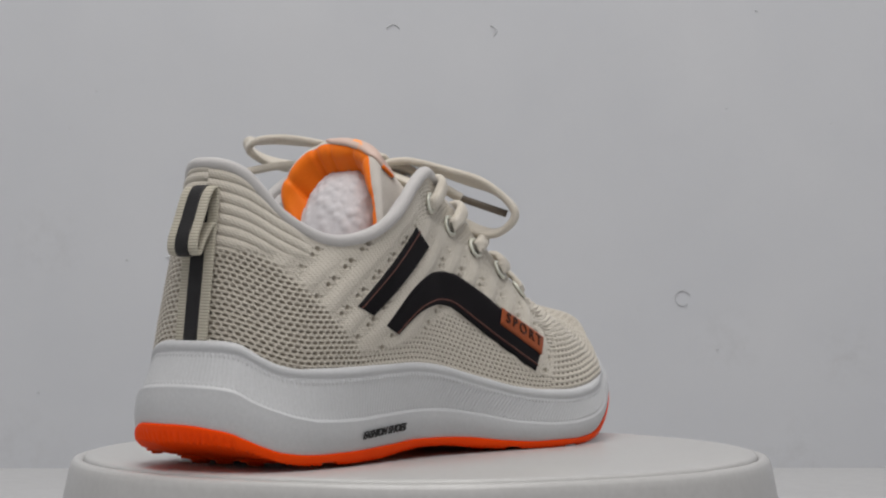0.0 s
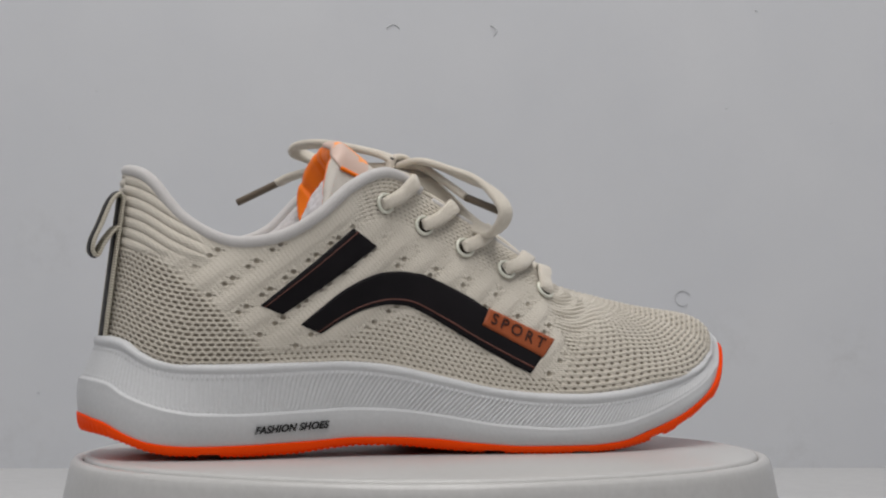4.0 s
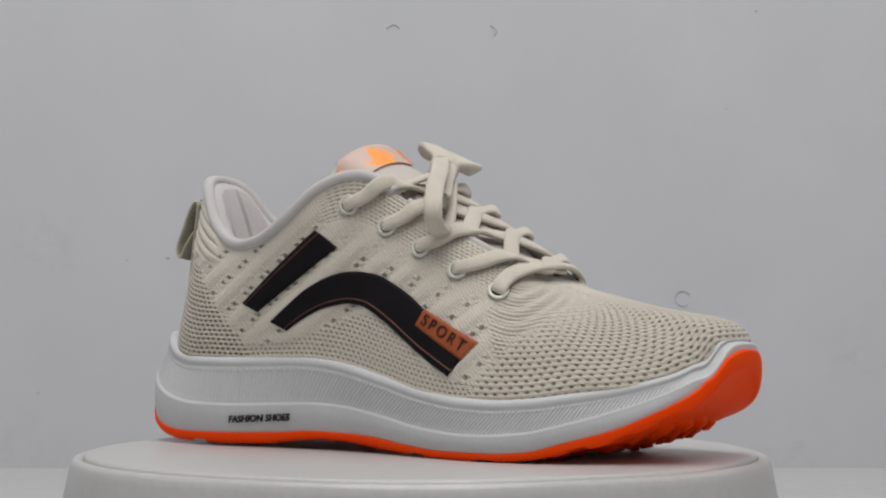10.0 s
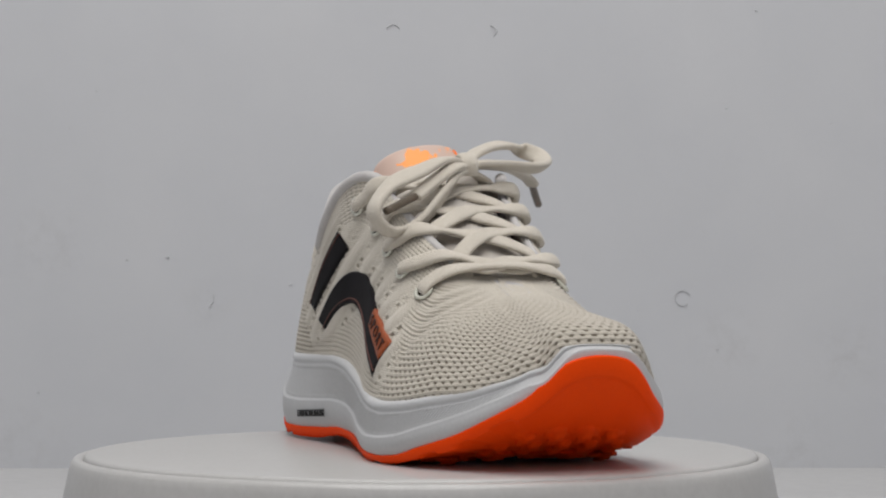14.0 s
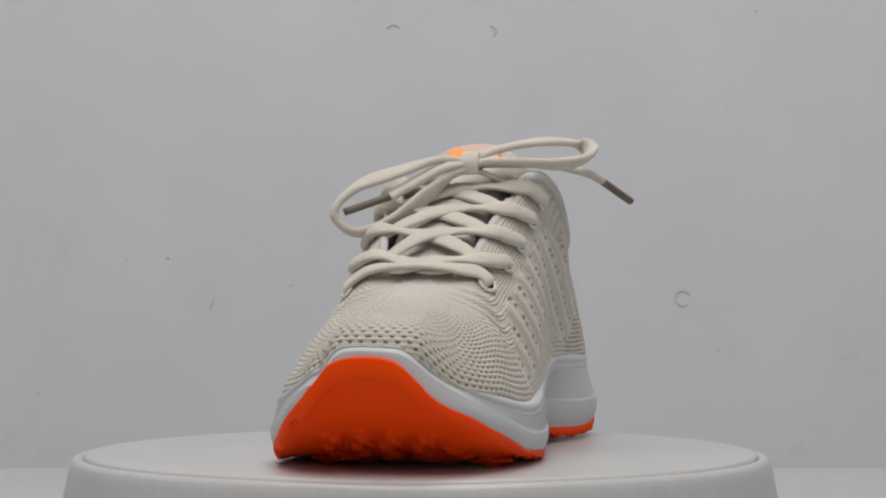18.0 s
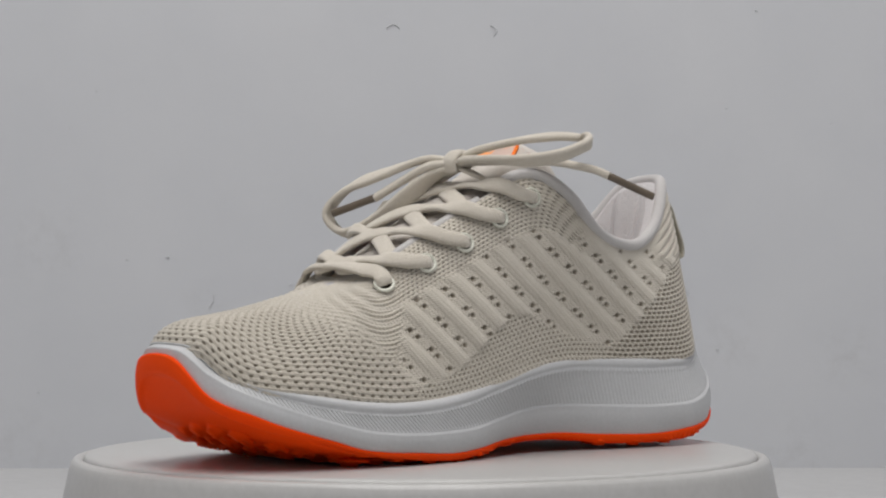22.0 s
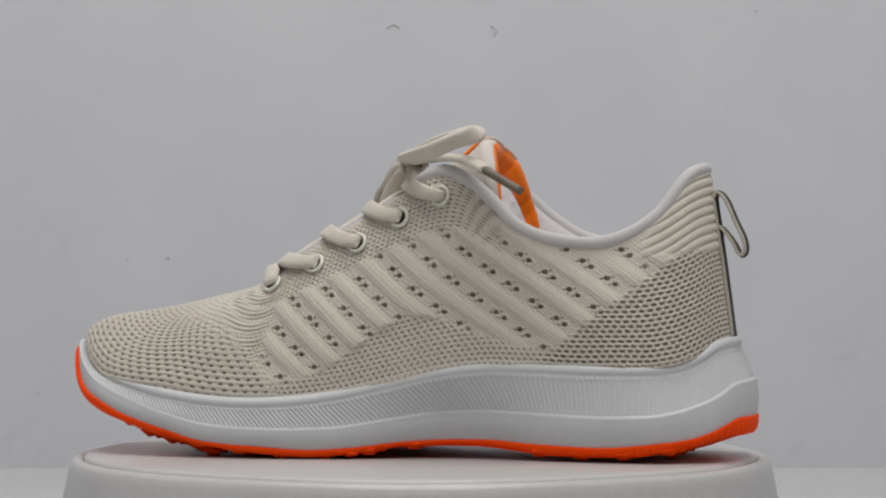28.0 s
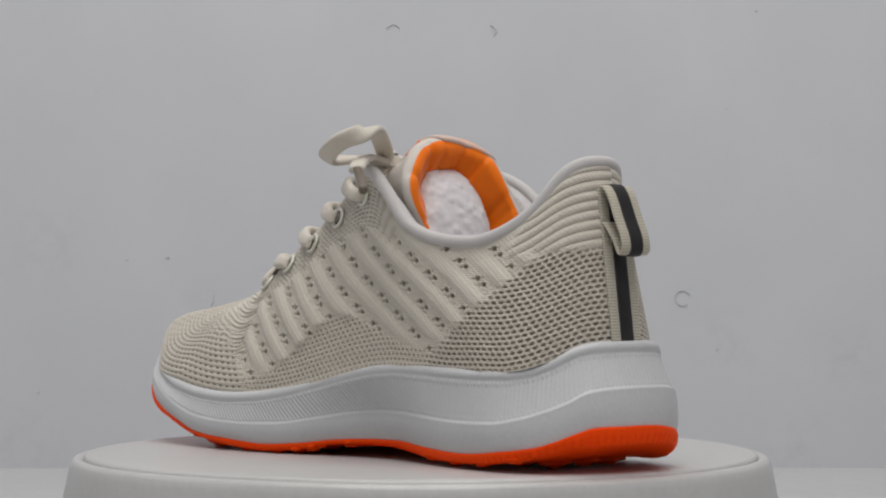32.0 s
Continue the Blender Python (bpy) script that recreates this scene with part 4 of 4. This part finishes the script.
# ---- side print ----
def draped(name, corners, mat, parent, lift, label="", inner=False, nx=60, ny=10, rise=.0005):
    """A film on the upper's side between two edges, given as lists of (x, z)."""
    a, b = spline(corners[0], nx), spline(corners[1], nx)
    pts = np.zeros((nx, ny + 2, 3))
    for i in range(nx):
        for j in range(ny):
            f = j / (ny - 1)
            c = a[i] * (1 - f) + b[i] * f
            e = rise if 0 < j < ny - 1 and 0 < i < nx - 1 else 0
            pts[i, j + 1] = on_upper(c[0], c[1], inner, lift + e)[0]
        pts[i, 0], pts[i, -1] = on_upper(*a[i], inner, -.0005)[0], on_upper(*b[i], inner, -.0005)[0]
    return part(name, grid_mesh(name, pts, mat, flip=inner), parent, label)


def build_print():
    bar = draped("side_stripe", [BAR_HIGH, BAR_LOW], M["stripe"], shoe, .0006, "glossy black diagonal stripe with a brown pinstripe", nx=40)
    A, B = np.array(BAR_HIGH), np.array(BAR_LOW)
    draped("pinstripe", [list(A + (B - A) * .17), list(A + (B - A) * .21)], M["stripe_line"], bar, .0012, nx=60, ny=4, rise=.0002)
    arch = draped("side_stripe", [ARCH_HIGH, ARCH_LOW], M["stripe"], shoe, .0006, "glossy black bent stripe running to the toe", nx=110, ny=16)
    A, B = spline(ARCH_HIGH, 40), spline(ARCH_LOW, 40)
    draped("pinstripe", [list(A + (B - A) * .82), list(A + (B - A) * .86)], M["stripe_line"], arch, .0012, nx=100, ny=4, rise=.0002)
    lab = draped("name_label", [[(.0215, .0630), (.0350, .0565), (.0509, .0491)], [(.0178, .0559), (.0310, .0487), (.0442, .0416)]], M["label"], shoe, .0014,
                 "rust-brown rubber label with raised dark letters", nx=40)
    return lab


def text_mesh(name, words, size, mat, shear=0.0, apart=1.12, bold=.012):
    cu = bpy.data.curves.new(name, "FONT")
    cu.body, cu.size, cu.align_x, cu.align_y, cu.shear, cu.extrude = words, size, "CENTER", "CENTER", shear, .0002
    cu.space_character, cu.offset = apart, size * bold
    ob = bpy.data.objects.new(name, cu)
    scene.collection.objects.link(ob)
    bpy.context.view_layer.update()
    me = bpy.data.meshes.new_from_object(ob.evaluated_get(bpy.context.evaluated_depsgraph_get()))
    bpy.data.objects.remove(ob)
    me.materials.clear()
    me.materials.append(mat)
    me.name = name
    return me


def drape_text(me, at, slope, lift, place):
    """Lays flat letters on the outer side: x along the shoe, z up."""
    c, s = math.cos(slope), math.sin(slope)
    for v in me.vertices:
        x, z, d = v.co.x * c - v.co.y * s + at[0], v.co.x * s + v.co.y * c + at[1], v.co.z
        p, n = place(x, z)
        v.co = Vector(p) + Vector(n) * (lift + d)
    me.update()
    return me


name_label = build_print()
part("lettering", drape_text(text_mesh("lettering", "SPORT", .0068, M["letter"], 0, 1.42, .004), (.0336, .0526), -.475, .0022, lambda x, z: on_upper(x, z, False)), name_label, "dark letters SPORT")

_sole_out = even(spline(OUTLINE, 4000, True), 2000, True)
_sole_out = _sole_out[_sole_out[:, 1] < 0]
_sole_out = _sole_out[np.argsort(_sole_out[:, 0])]


def on_sole(x, z):
    """The midsole's lower wall on the outer side."""
    zo, zr = float(RED_TOP(x)) - .001, float(RIDGE(x)) - .0006
    f = min(max((z - zo) / (zr - zo), 0), 1)
    d = .0004 + .0020 * float(soft(-abs(x + .01), -.118, .006)) * (1 - f)**1.2 - .0007 * math.sin(math.pi * f)
    return (x, np.interp(x, _sole_out[:, 0], _sole_out[:, 1]) + d, z), (0, -1, 0)


part("lettering", drape_text(text_mesh("sole_lettering", "FASHION SHOES", .0043, M["ink"], .30, 1.04, .034), (-.0684, .0131), .06, .0008, on_sole), shoe, "small black slanted letters FASHION SHOES")


# ---- beaded stuffing inside the shoe ----
def build_stuffing():
    n, m = 200, 130
    a, b = np.meshgrid(np.linspace(0, 2 * np.pi, n, endpoint=False), np.linspace(.02, np.pi * .97, m), indexing="ij")
    e = lambda v, k: np.sign(v) * np.abs(v)**k
    x = -.0300 + .0180 * e(np.cos(a), .8) * e(np.sin(b), .7)
    y = .0045 + .0215 * e(np.sin(a), .8) * e(np.sin(b), .7)
    z = .086 + .0385 * e(np.cos(b), .8)
    x = x - .22 * (.11 - z)
    P = np.stack([x, y, z], -1)
    N = normals(P)
    N = np.where(((P - np.array([-.024, .0045, .083])) * N).sum(-1, keepdims=True) < 0, -N, N)
    seeds = np.random.RandomState(4).uniform((-.060, -.025, .04), (.01, .032, .13), (4600, 3))
    d = np.full(P.shape[:2], 9.0)
    for s in seeds:
        d = np.minimum(d, ((P - s)**2).sum(-1))
    return grid_mesh("foam_stuffing", P + N * (.0006 - np.minimum(d, .000006) * 100)[..., None], M["bead"], wrap_u=True)


stuffing = tagged(new("foam_stuffing", build_stuffing()), "white beaded foam stuffing inside the shoe", "stuffing")


# ---- scuffs on the wall ----
def scuff(x, z, r, arc0, arc1, wide, mat="mark"):
    a = np.linspace(arc0, arc1, 24)
    p = np.stack([x + r * np.cos(a), 0 * a + WALL_Y - .0004, z + r * np.sin(a)], 1)
    w = wide * (.35 + .65 * np.abs(np.sin(a * 2.3 + x * 40)))
    ob = new("wall_scuff", sweep("wall_scuff", p, w, .0006, M[mat], up=(0, -1, 0), sides=6))
    return tagged(ob, "faint grey scuff on the white wall", "scuff", "scuffs on the wall", "structure")


def speck(x, z, r):
    return scuff(x, z, r * .5, 0, 3.0, r)


scuff(.1840, .0612, .0052, .4, 5.4, .0007)
scuff(.0485, .2490, .0042, -.9, 1.5, .0018)
scuff(-.0195, .2490, .0048, .3, 2.9, .0011)
scuff(-.1504, .0610, .0050, -1.0, .6, .0010)
scuff(-.0909, .0617, .0090, 1.5, 1.8, .0008)
for x, z, r in ((-.1778, .0894, .0016), (-.2063, .0878, .0011), (-.2279, .2065, .0010), (-.2469, .1803, .0010), (.2360, .2635, .0013), (.2086, .0243, .0012),
                (.2152, .1945, .0010), (.2893, .1838, .0009), (-.2683, -.0049, .0012), (.1530, .0525, .0010), (-.1480, .0545, .0012), (.2275, .0260, .0009)):
    speck(x, z, r)


def motions():
    offset = Vector((0, .012, 0))
    rows = []
    for k in range(33):
        m = pose(0, 0, 0, 0, 0, 54.566 - 8.8827 * k)
        rows.append((float(k), m @ Matrix.Translation(offset)))
    for ob in (shoe, stuffing):
        walk(ob, rows)
    walk(plate, [(t, pose(0, 0, 0, 0, 0, 54.566 - 8.8827 * t)) for t, m in rows])


motions()
